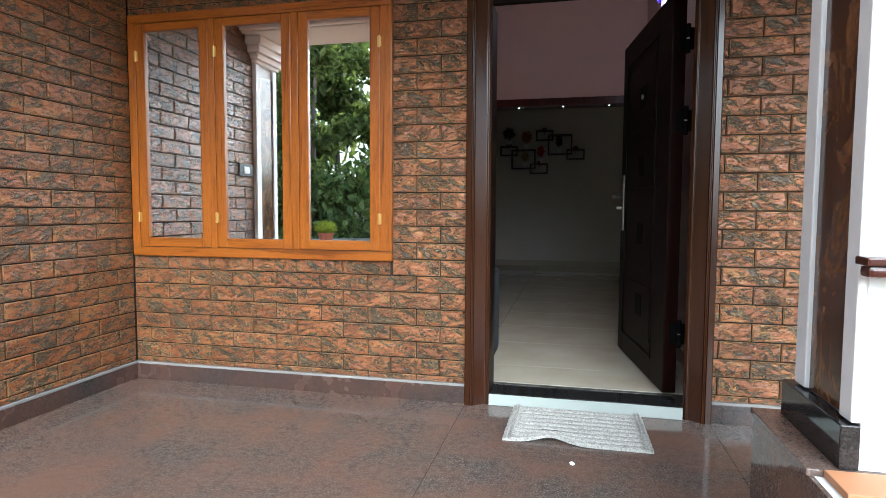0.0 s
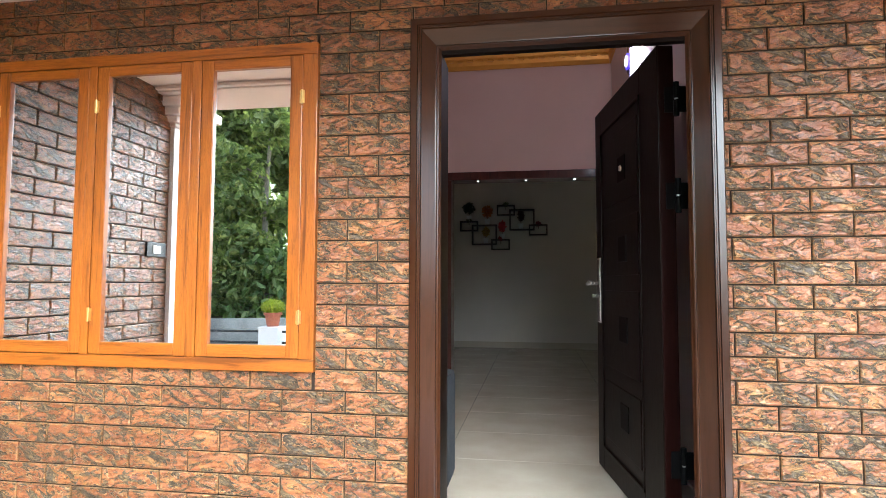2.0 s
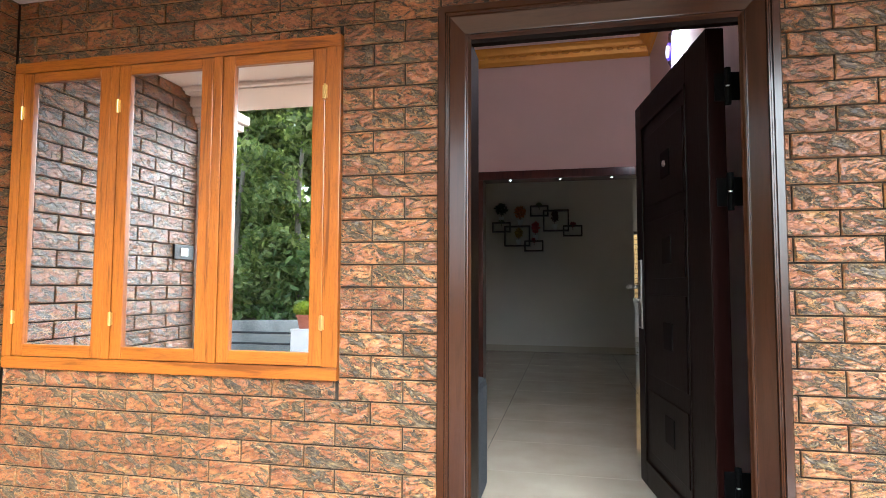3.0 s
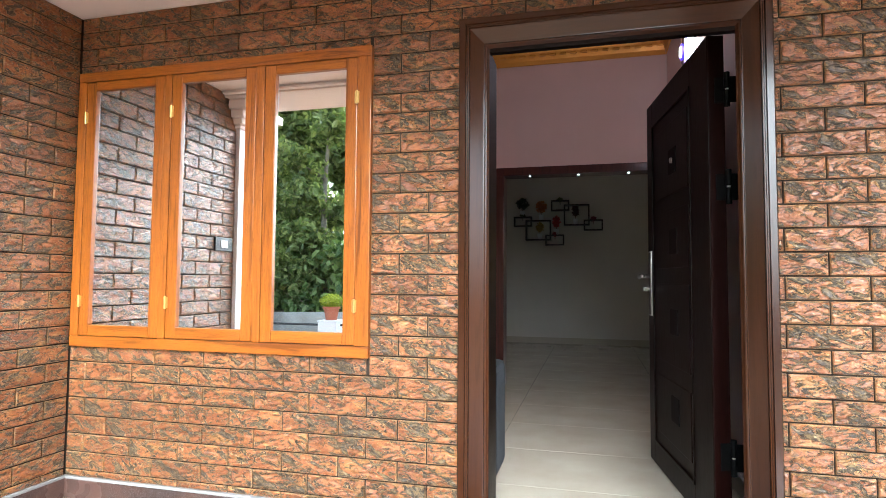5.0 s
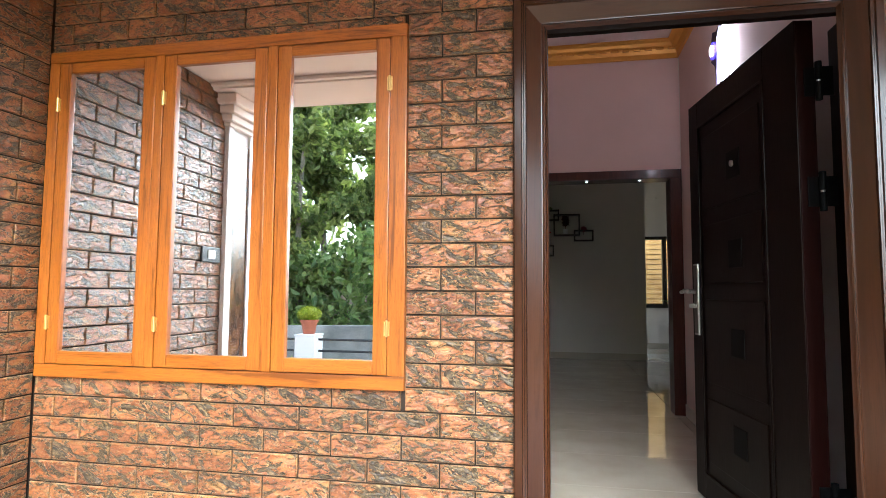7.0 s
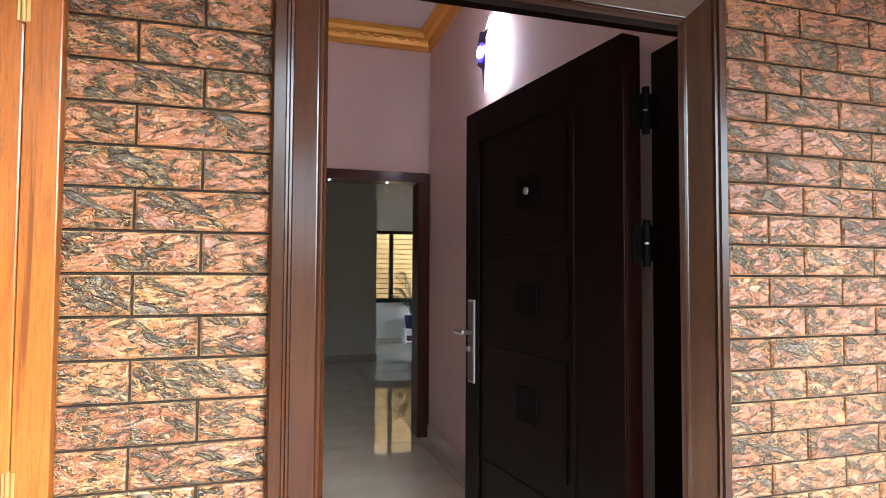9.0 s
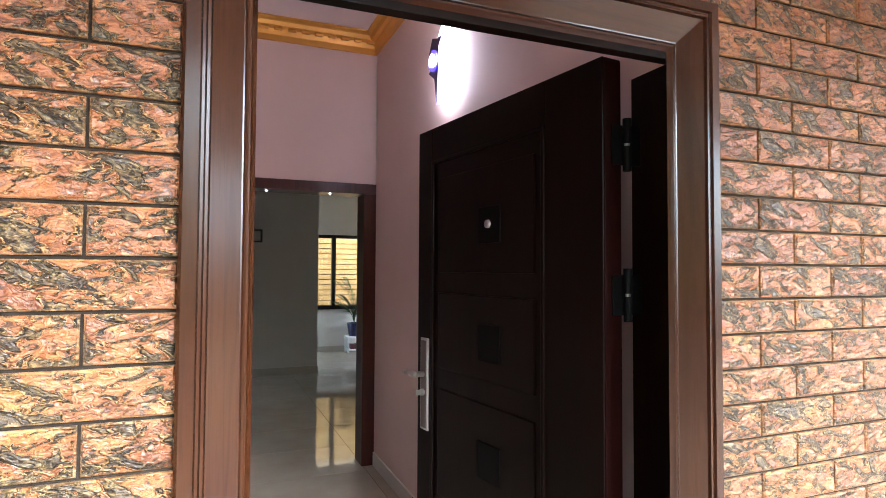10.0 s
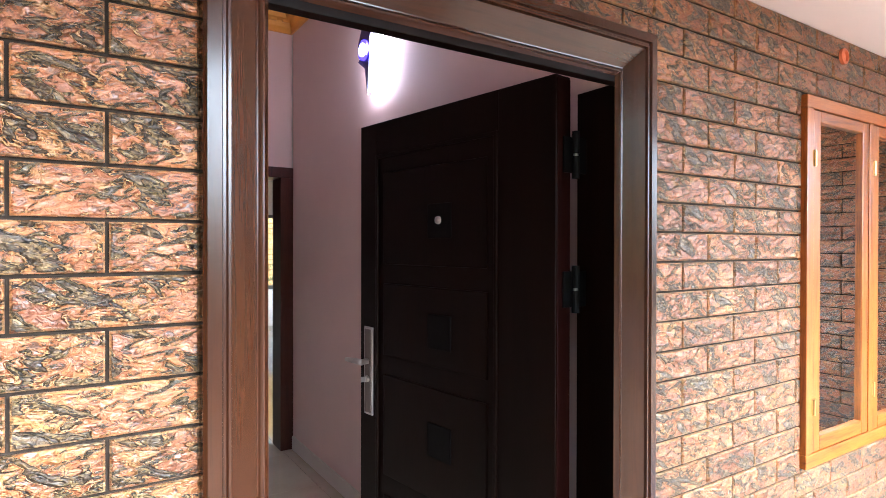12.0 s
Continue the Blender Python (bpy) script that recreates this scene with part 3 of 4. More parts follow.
# ---- windows ----
def window(name, label):
    """Three-light casement in its own axes: x from the outer left edge, y = 0 at the brick face, z from the frame's foot."""
    w, h = 1.638, 1.420
    k = thing(name, label, "window", kind="structure")
    f0, f1 = -0.022, 0.09
    part("window_frame", box(0, w, f0, f1, 0, 0.053, 0.004), MAT_TEAK_X, k)
    part("window_frame", box(0, w, f0, f1, h - 0.050, h, 0.004), MAT_TEAK_X, k)
    for x0, x1 in ((0, 0.051), (0.533, 0.573), (1.051, 1.094), (w - 0.066, w)):
        part("window_frame", box(x0, x1, f0, f1, 0.0535, h - 0.0505, 0.003), MAT_TEAK, k)
    for x0, x1, hinge in ((0.0535, 0.5305, 0.0535), (0.5755, 1.0485, 0.5755), (1.0965, w - 0.0685, w - 0.0685)):
        st = 0.0565
        sash = part("sash", box(x0, x0 + st, f0 + 0.003, 0.03, 0.056, h - 0.053, 0.004), MAT_TEAK, k)
        part("stile", box(x1 - st, x1, f0 + 0.003, 0.03, 0.056, h - 0.053, 0.004), MAT_TEAK, sash)
        part("rail", box(x0 + st + 0.0005, x1 - st - 0.0005, f0 + 0.003, 0.03, 0.056, 0.110, 0.004), MAT_TEAK_X, sash)
        part("rail", box(x0 + st + 0.0005, x1 - st - 0.0005, f0 + 0.003, 0.03, h - 0.098, h - 0.053, 0.004), MAT_TEAK_X, sash)
        pane = part("pane", box(x0 + st - 0.004, x1 - st + 0.004, -0.005, -0.002, 0.106, h - 0.094), MAT_GLASS, sash, "reflective coated glass pane")
        pane.visible_shadow = False
        for z in (0.20, h - 0.27):
            bm = tube(bmesh.new(), (hinge, f0 - 0.003, z), (hinge, f0 - 0.003, z + 0.062), 0.0055, seg=10)
            boxed(bm, hinge - 0.011, hinge + 0.011, f0 - 0.0015, f0 + 0.003, z + 0.004, z + 0.058)
            part("hinge", bm, MAT_BRASS, sash, "brass butt hinge")
    for i in range(9):
        z = 0.17 + i * 0.137
        part("grille_bar", tube(bmesh.new(), (0.05, 0.05, z), (w - 0.05, 0.05, z), 0.006, seg=8), MAT_BAR, k, "brass coloured grille bar")
    return k


win1 = window("window_1", "orange teak three-light window with reflective glass")
win1.location = (WIN1[0], FACE, WIN1[2])
win2 = copy_thing(win1, pose(WIN2[0], FACE, WIN2[2]))
win2.name = "window_2"

# ---- things on the porch ----
def doormat():
    """A ribbed mat: a thin ground, darkened as shade between the raised yarn ribs, its near edge rucked up."""
    k = Mat("grey_white_cotton", (0.5, 0.48, 0.44), 0.95)
    v = k.place()
    k.color(k.ramp(k.noise(v, 110, 4, 0.7), [(0.3, (0.17, 0.155, 0.135)), (0.5, (0.40, 0.375, 0.34)), (0.7, (0.58, 0.55, 0.50))]))
    k.bump(k.noise(v, 170, 3), 1.0, 0.008)
    # dark ground colour stands in for the shade between ribs
    under = Mat("shaded_cotton_ground", (0.07, 0.062, 0.055), 0.95)
    mat = thing("doormat", "grey-white ribbed cotton doormat before the door", "doormat")

    def at(u, w, lift):
        x = -0.298 + u * 0.640 + 0.014 * (1 - w) * (u - 0.5)
        ruck = math.exp(-((u - 0.33) / 0.13) ** 2) * max(0.0, 1 - w * 4)
        y = 2.366 + w * 0.462 + 0.040 * ruck
        return (x, y, lift + 0.016 * ruck + 0.0015 * noise.noise((x * 30, y * 30, 0)))

    def band(w0, w1, z, top, m, name):
        bm = bmesh.new()
        n = 36
        rows = []
        for w, zz in ((w0, 0.001), (w0 + (w1 - w0) * 0.12, z), ((w0 + w1) / 2, top), (w1 - (w1 - w0) * 0.12, z), (w1, 0.001)):
            rows.append([bm.verts.new(at(i / n, w, zz)) for i in range(n + 1)])
        for a, b in zip(rows, rows[1:]):
            for i in range(n):
                bm.faces.new((a[i], a[i + 1], b[i + 1], b[i]))
        for e in (0, n):
            bm.faces.new([r[e] for r in rows])
        part(name, bm, m, mat, "", True)

    band(0.0, 1.0, 0.005, 0.006, under.m, "ground_weave")
    ribs = 9
    for i in range(ribs):
        band(i / ribs + 0.006, (i + 1) / ribs - 0.006, 0.012, 0.017, k.m, "rib")
    for u0 in (0.012, 0.040, 0.945, 0.972):
        bm = bmesh.new()
        rows = [[bm.verts.new(at(u0 + du, i / 30, zz)) for i in range(31)] for du, zz in ((0.0, 0.012), (0.003, 0.0185), (0.009, 0.0195), (0.015, 0.0185), (0.018, 0.012))]
        for a, b in zip(rows, rows[1:]):
            for i in range(30):
                bm.faces.new((a[i], a[i + 1], b[i + 1], b[i]))
        part("end_band", bm, k.m, mat, "", True)


doormat()


def pebble():
    bm = bmesh.new()
    bmesh.ops.create_icosphere(bm, subdivisions=2, radius=0.011)
    for v in bm.verts:
        v.co *= 1 + 0.25 * noise.noise(v.co * 90)
        v.co.z *= 0.6
    p = solid("pebble", bm, MAT_SWITCH, "small white stone chip lying on the granite floor", "pebble", smooth=True)
    p.location = (0.004, 2.182, 0.0062)


pebble()
structure("skirting_front", box(LEFT + 0.012, DOOR[0], FACE - 0.010, FACE + 0.008, 0.0, 0.092, 0.003), MAT_SKIRT, "dark granite skirting")
structure("skirting_front_right", box(DOOR[1], 1.6, FACE - 0.010, FACE + 0.008, 0.0, 0.092, 0.003), MAT_SKIRT, "dark granite skirting")
structure("skirting_side", box(LEFT - 0.006, LEFT + 0.012, 1.44, FACE + 0.008, 0.0, 0.092, 0.003), MAT_SKIRT, "dark granite skirting")
structure("bead_front", box(LEFT + 0.014, DOOR[0], FACE - 0.012, FACE + 0.008, 0.0925, 0.106, 0.003), MAT_WHITE_BEAD, "pale cement bead above the skirting")
structure("bead_front_right", box(DOOR[1], 1.6, FACE - 0.012, FACE + 0.008, 0.0925, 0.106, 0.003), MAT_WHITE_BEAD, "pale cement bead above the skirting")
structure("bead_side", box(LEFT - 0.006, LEFT + 0.014, 1.44, FACE + 0.008, 0.0925, 0.106, 0.003), MAT_WHITE_BEAD, "pale cement bead above the skirting")


def marble_brown():
    k = Mat("dark_brown_marble", (0.05, 0.02, 0.012), 0.15)
    v = k.place((1, 1, 0.6))
    c = k.ramp(k.noise(v, 7, 6, 0.7, 1.5), [(0.3, (0.016, 0.007, 0.004)), (0.5, (0.085, 0.034, 0.015)), (0.72, (0.26, 0.12, 0.045))])
    k.color(c)
    return k.m


MAT_MARBLE = marble_brown()


def column(x, y, z, d, w, h, base):
    """A white square column at its foot's inner face; the panel is let into the face that looks along sx."""
    k = thing("column", "white plastered porch column with a dark marble panel", "column", "porch columns")
    k.location = (x, y, z)
    sx = 1 if base else -1
    x0, x1 = (0, d) if base else (-d, 0)
    part("shaft", box(x0 + (0.02 if base else 0), x1 - (0 if base else 0.02), 0, w, 0, h, 0.004), MAT_WHITE, k)
    xa, xb = (0, 0.02) if base else (-0.02, 0)
    part("border", box(xa, xb, 0, 0.062, 0.11 if base else 0, h, 0.004), MAT_WHITE, k)
    part("border", box(xa, xb, w - 0.072, w, 0.11 if base else 0, h, 0.004), MAT_WHITE, k)
    xa, xb = (0.012, 0.0195) if base else (-0.0195, -0.012)
    part("panel", box(xa, xb, 0.0625, w - 0.0725, 0.11, h - 0.09), MAT_MARBLE, k, "polished dark brown marble panel")
    if base:
        part("base", box(-0.022, 0.0195, -0.004, w + 0.03, 0, 0.105, 0.003), MAT_GRANITE_BLACK, k, "polished black granite base")
    # stepped capital that flares out
    for a, z0, z1 in ((0.018, h, h + 0.03), (0.045, h + 0.03, h + 0.075), (0.075, h + 0.075, h + 0.13), (0.105, h + 0.13, h + 0.2)):
        part("capital", box(x0 - (a if base else 0), x1 + (0 if base else a), -a, w + a, z0 + 0.0005, z1, 0.01), MAT_CEIL, k)
    return k


def plinth():
    k = thing("column_plinth", "low plinth with polished granite sides under the porch column", "plinth")
    k.location = (0.53, 1.16, 0)
    part("body", box(0.012, 0.55, 0, 0.512, 0.0, 0.432), MAT_WHITE, k)
    part("side_slab", box(0, 0.0115, 0, 0.525, 0.0, 0.432, 0.002), MAT_GRANITE, k, "polished brown granite slab")
    part("end_slab", box(0.012, 0.55, 0.5125, 0.525, 0.0, 0.432, 0.002), MAT_GRANITE_BLACK, k, "polished black granite slab")
    part("top_slab", box(-0.006, 0.55, 0.10, 0.531, 0.4325, 0.450, 0.003), MAT_GRANITE, k, "polished granite top slab")
    part("tile_front", box(0.03, 0.55, -0.02, 0.0995, 0.4325, 0.452, 0.003), paint("terracotta_tile", (0.45, 0.20, 0.09), 0.6, 0.2), k, "terracotta tile ledge")


plinth()
column(0.615, 1.272, 0.450, 0.34, 0.344, 1.80, True)
column(LEFT + 0.03, 1.10, 0.0, 0.26, 0.34, 2.25, False)
rail = thing("handrail", "brown painted handrail fixed to the porch column", "handrail")
rail.location = (0.598, 1.195, 0.900)
part("rail", box(0, 1.66, 0, 0.060, 0.026, 0.045, 0.005), MAT_REDWOOD, rail)
part("moulding", box(0.006, 1.65, 0.008, 0.052, 0.0, 0.0255, 0.010), MAT_REDWOOD, rail)
part("bracket", box(0.05, 0.08, 0.0525, 0.0765, 0.004, 0.022, 0.002), MAT_BLACK, rail)


def switch_plate():
    k = thing("switch_plate", "black switch plate with two white rocker switches", "switch")
    k.location = (LEFT, 1.47, 1.312)
    part("plate", box(-0.002, 0.012, 0, 0.20, 0, 0.100, 0.004), MAT_RUBBER, k)
    for y in (0.065, 0.105):
        part("rocker", box(0.0125, 0.018, y, y + 0.036, 0.022, 0.078, 0.003), MAT_SWITCH, k, "white rocker")


switch_plate()


def wall_lamp(x, y, z):
    k = thing("wall_lamp", "chrome wall lamp with a clear glass arm over the door", "wall lamp", "porch wall lamps")
    k.location = (x, y, z)
    part("backplate", tube(bmesh.new(), (0, 0, 0), (0, -0.012, 0), 0.030, 0.027, 24), MAT_STEEL, k, "", True)
    bm = tube(bmesh.new(), (0, -0.012, 0), (0, -0.04, 0.004), 0.016, 0.019, 18)
    part("knuckle", bm, MAT_STEEL, k, "", True)
    bm = tube(bmesh.new(), (0, -0.034, 0.010), (0.012, -0.045, 0.085), 0.011, 0.016, 16)
    g = Mat("clear_glass", (0.9, 0.85, 0.83), 0.05, Transmission_Weight=1.0).m
    part("glass_arm", bm, g, k, "clear glass stem", True)


wall_lamp(0.035, FACE - 0.004, 2.375)
box_k = thing("junction_box", "round orange cable outlet on the brick wall", "cable outlet")
box_k.location = (1.90, FACE, 2.415)
part("ring", turned([(0.032, 0), (0.032, 0.012), (0.022, 0.015), (0.02, 0.005)], 20), Mat("orange_plastic", (0.6, 0.16, 0.06), 0.45).m, box_k)
box_k.rotation_euler = (radians(90), 0, 0)

# ---- entry room things ----
def sofa():
    cloth = Mat("charcoal_blue_fabric", (0.022, 0.026, 0.032), 0.9)
    v = cloth.place()
    cloth.bump(cloth.noise(v, 300, 2), 0.5, 0.001)
    k = thing("sofa", "charcoal blue fabric sofa against the front wall", "sofa")
    k.location = (-0.485, 3.06, HALL)
    part("arm", box(-0.16, 0, 0, 0.63, 0.03, 0.60, 0.035), cloth.m, k)
    part("arm", box(-1.76, -1.60, 0, 0.63, 0.03, 0.60, 0.035), cloth.m, k)
    part("backrest", box(-1.598, -0.162, 0, 0.18, 0.05, 0.62, 0.04), cloth.m, k)
    part("seat", box(-1.598, -0.162, 0.182, 0.64, 0.05, 0.40, 0.04), cloth.m, k)
    for x in (-1.70, -0.06):
        for y in (0.06, 0.56):
            part("foot", box(x - 0.02, x + 0.02, y, y + 0.04, 0, 0.035), MAT_BLACK, k)


sofa()


def glow_lamp():
    k = thing("wall_light", "lit wall light with a blue and white ornament", "wall light")
    k.location = (0.690, 4.60, 2.47)
    part("backplate", box(-0.02, -0.001, -0.04, 0.06, 0.10, 0.34, 0.006), MAT_STEEL, k)
    shade = extruded([(-0.02, 0.02), (0.03, 0.04), (0.075, 0.14), (0.085, 0.26), (0.05, 0.40), (-0.01, 0.44), (-0.05, 0.40), (-0.072, 0.28), (-0.065, 0.15), (-0.045, 0.06)], "x", -0.050, -0.021)
    part("shade", shade, emitter("lit_white_glass", (1.0, 0.86, 0.88), 7.0), k, "lit white glass shade")
    body = Mat("violet_acrylic", (0.10, 0.08, 0.16), 0.25)
    orn = extruded([(0.030, 0.00), (0.065, 0.15), (0.150, 0.205), (0.112, 0.225), (0.155, 0.30), (0.10, 0.39), (0.015, 0.36), (-0.06, 0.375), (0.0, 0.315), (0.008, 0.19)], "x", -0.072, -0.052)
    part("ornament", orn, body.m, k, "violet acrylic ornament")
    blue = Mat("blue_acrylic", (0.06, 0.04, 0.5), 0.2)
    blue.b.inputs["Emission Color"].default_value = (0.10, 0.05, 0.8, 1)
    blue.b.inputs["Emission Strength"].default_value = 0.3
    part("ring", tube(bmesh.new(), (-0.086, 0.062, 0.25), (-0.073, 0.062, 0.25), 0.056, seg=28), blue.m, k, "blue acrylic ring")
    part("lens", tube(bmesh.new(), (-0.092, 0.062, 0.25), (-0.0865, 0.062, 0.25), 0.036, seg=24), emitter("lit_lens", (0.95, 0.92, 1.0), 2.0), k, "lit white disc")


glow_lamp()


# ---- hall things ----
def frame_shelf(x0, x1, z0, z1, depth=0.10):
    k = thing("shelf_frame", "black metal box frame hung on the white wall", "wall shelf", "framed wall shelves")
    k.location = (x0, 10.232, z0)
    w, h, t = x1 - x0, z1 - z0, 0.022
    for a in ((0, w, 0, t), (0, w, h - t, h), (0, t, t, h - t), (w - t, w, t, h - t)):
        part("bar", box(a[0], a[1], -depth, 0, a[2], a[3]), MAT_BLACK, k)


for a in ((-1.287, -0.982, 2.02, 2.19), (-1.085, -0.664, 1.785, 2.125), (-0.760, -0.451, 1.700, 1.880), (-0.665, -0.365, 2.275, 2.455),
          (-0.455, -0.040, 2.025, 2.375), (-0.135, 0.171, 1.940, 2.120)):
    frame_shelf(*a, depth=0.10 if a[1] - a[0] < 0.35 else 0.13)


def clump(count, rx, rz, size, rng, flat=0.5):
    """Leaf blades scattered in an ellipsoid, as one bmesh."""
    bm = bmesh.new()
    for _ in range(count):
        d = Vector(rng.normal(size=3)).normalized() * rng.uniform(0.55, 1.0)
        p = Vector((d.x * rx, d.y * rx, d.z * rz))
        a = Vector(rng.normal(size=3)).normalized()
        b = (a.cross(d + Vector((0.01, 0, 0)))).normalized()
        s = size * rng.uniform(0.6, 1.3)
        bm.faces.new([bm.verts.new(p + q) for q in (-a * s, b * s * flat, a * s, -b * s * flat)])
    return bm


def small_plant(x, z, leaves, label, rx=0.10, rz=0.12, pot=True):
    rng = np.random.default_rng(int(abs(x) * 1000))
    k = thing("potted_plant", label, "potted plant", "small plants on the wall shelves")
    k.location = (x, 10.16, z)
    if pot:
        part("pot", turned([(0.030, 0), (0.045, 0.085), (0.047, 0.09)], 16), MAT_SWITCH, k, "small white pot")
    tr = tube(bmesh.new(), (0, 0, 0.08), (0, 0, 0.17), 0.006, 0.004, 8)
    part("stem", tr, MAT_BARK, k)
    bm = clump(220, rx, rz, 0.028, rng)
    bmesh.ops.translate(bm, verts=bm.verts, vec=(0, 0, 0.14 + rz * 0.8))
    part("foliage", bm, leaves, k)


def plain_leaf(name, c):
    return leaf_material(name, tuple(a * 0.6 for a in c), c, tuple(min(1, a * 1.3) for a in c))


small_plant(-1.135, 2.19, plain_leaf("dark_green_foliage", (0.02, 0.04, 0.02)), "dark green miniature tree in a white pot", 0.115, 0.10)
small_plant(-0.825, 2.125, plain_leaf("orange_foliage", (0.45, 0.15, 0.03)), "orange artificial plant in a white pot", 0.095, 0.105)
small_plant(-0.575, 1.88, plain_leaf("pink_foliage", (0.5, 0.06, 0.09)), "pink artificial flowers in a white pot", 0.065, 0.09)
small_plant(-0.850, 1.807, plain_leaf("golden_foliage", (0.40, 0.28, 0.08)), "golden artificial plant in a white pot", 0.06, 0.08)
small_plant(-0.265, 2.047, plain_leaf("maroon_foliage", (0.05, 0.012, 0.02)), "dark maroon cypress-shaped plant in a white pot", 0.055, 0.11)
small_plant(-0.60, 1.722, plain_leaf("rose_foliage", (0.25, 0.05, 0.08)), "tiny rose-coloured plant in the frame", 0.035, 0.035, False)
small_plant(0.02, 1.962, plain_leaf("plum_foliage", (0.18, 0.03, 0.07)), "tiny plum-coloured plant in the frame", 0.035, 0.035, False)
small_plant(-0.515, 2.297, plain_leaf("grey_green_foliage", (0.12, 0.14, 0.08)), "tiny grey-green plant in the frame", 0.035, 0.03, False)
small_plant(-1.135, 2.042, plain_leaf("sage_foliage", (0.10, 0.12, 0.08)), "tiny sage plant in the frame", 0.035, 0.03, False)


MAT_LOUVRE_EDGE = Mat("brown_aluminium", (0.10, 0.055, 0.025), 0.4, 0.5).m


def louvre_window():
    k = thing("window_3", "dark framed window with glass louvres and a warm lit wall outside", "window", kind="structure")
    x0, x1, z0, z1 = far_hole[0]
    lights = ((x0 + 0.06, 1.568), (1.641, 2.075), (2.148, x1 - 0.06))
    bars = [(x0, x1, z0, z0 + 0.07), (x0, x1, z1 - 0.06, z1)]
    bars += [(a, b, z0 + 0.07, z1 - 0.06) for a, b in ((x0, x0 + 0.06), (1.568, 1.641), (2.075, 2.148), (x1 - 0.06, x1))]
    for a in bars:
        part("window_frame", box(a[0], a[1], BACK - 0.015, BACK + 0.08, a[2], a[3]), MAT_BLACK, k)
    lou = Mat("louvre_glass", (0.93, 0.90, 0.82), 0.12, Transmission_Weight=1.0)
    y = BACK + 0.03
    for xa, xb in lights:
        for i in range(13):
            z = z0 + 0.075 + i * 0.094
            pane = part("louvre", extruded([(y, z), (y + 0.005, z), (y + 0.020, z + 0.094), (y + 0.015, z + 0.094)], "x", xa + 0.004, xb - 0.004), lou.m, k)
            pane.visible_shadow = False
            part("louvre_clip", box(xa + 0.003, xb - 0.003, y - 0.014, y - 0.003, z - 0.008, z + 0.008), MAT_LOUVRE_EDGE, k)


louvre_window()
# the warm light outside is put into this wall's yellow base colour
warm = Mat("warm_lit_backdrop", (0.62, 0.40, 0.16), 0.9)
warm.color(warm.ramp(warm.noise(warm.place(), 4, 4), [(0.3, (0.20, 0.11, 0.035)), (0.7, (0.36, 0.235, 0.09))]))
structure("boundary_wall_back", box(-3.5, 8.0, 15.0, 15.2, GROUND, 3.0), warm.m, "backdrop wall behind the house, coloured yellow as if warmly lit")


def palm_pot():
    rng = np.random.default_rng(5)
    st = thing("plant_stand", "white wooden stand under the potted palm", "plant stand")
    st.location = (1.95, 12.10, HALL)
    part("top", box(-0.15, 0.15, -0.13, 0.13, 0.26, 0.29, 0.004), MAT_WHITE, st)
    part("shelf", box(-0.13, 0.13, -0.11, 0.11, 0.04, 0.06, 0.003), MAT_WHITE, st)
    for x in (-0.13, 0.13):
        for y in (-0.11, 0.11):
            part("leg", box(x - 0.018, x + 0.018, y - 0.018, y + 0.018, 0, 0.2595, 0.003), MAT_WHITE, st)
    part("box", box(-0.07, 0.09, -0.06, 0.06, 0.0605, 0.15, 0.004), Mat("maroon_card", (0.10, 0.02, 0.02), 0.6).m, st, "dark red box on the lower shelf")
    k = thing("potted_palm", "green palm in a navy blue pot on a white stand", "potted plant")
    k.location = (1.95, 12.10, HALL + 0.291)
    part("pot", turned([(0.095, 0), (0.128, 0.22), (0.136, 0.238), (0.118, 0.238), (0.112, 0.21)], 24), Mat("navy_glazed_pot", (0.012, 0.016, 0.06), 0.25).m, k, "navy blue pot")
    for i in range(20):
        a = i * 2.4
        reach, top = rng.uniform(0.15, 0.50), rng.uniform(0.50, 1.12)
        bm = bmesh.new()
        pts = [Vector((math.cos(a) * reach * u * u, math.sin(a) * reach * u * u, 0.2 + top * (u - 0.25 * u * u * u))) for u in np.linspace(0, 1, 8)]
        for p, q in zip(pts, pts[1:]):
            tube(bm, p, q, 0.006, 0.004, 5, False)
        side = Vector((-math.sin(a), math.cos(a), 0))
        for u in np.linspace(0.45, 1, 12):
            p = Vector((math.cos(a) * reach * u * u, math.sin(a) * reach * u * u, 0.2 + top * (u - 0.25 * u * u * u)))
            for s in (-1, 1):
                tip = p + side * s * 0.17 + Vector((math.cos(a) * 0.07, math.sin(a) * 0.07, 0.02))
                mid = (p + tip) / 2 + Vector((0, 0, 0.02))
                off = Vector((math.cos(a), math.sin(a), 0)) * 0.016
                bm.faces.new([bm.verts.new(c) for c in (p, mid - off, tip, mid + off)])
        part("frond", bm, plain_leaf("palm_green", (0.045, 0.085, 0.03)) if i == 0 else bpy.data.materials["palm_green"], k)


palm_pot()
for x in (1.493, 1.872):
    cv = thing("ceiling_hook", "small white round cap on the wall above the window", "wall cap", "wall caps")
    cv.location = (x, BACK, 2.955)
    part("cap", tube(bmesh.new(), (0, 0, 0), (0, -0.015, 0), 0.035, 0.03, 16), MAT_GREY_WALL, cv)

# ---- outdoors, seen in the window glass ----
def ground_material():
    k = Mat("bare_soil", (0.16, 0.10, 0.06), 0.95)
    v = k.place()
    k.color(k.ramp(k.noise(v, 1.2, 6, 0.65), [(0.3, (0.07, 0.055, 0.03)), (0.5, (0.13, 0.09, 0.05)), (0.7, (0.06, 0.085, 0.025))]))
    k.bump(k.noise(v, 30, 4), 0.6, 0.02)
    return k.m


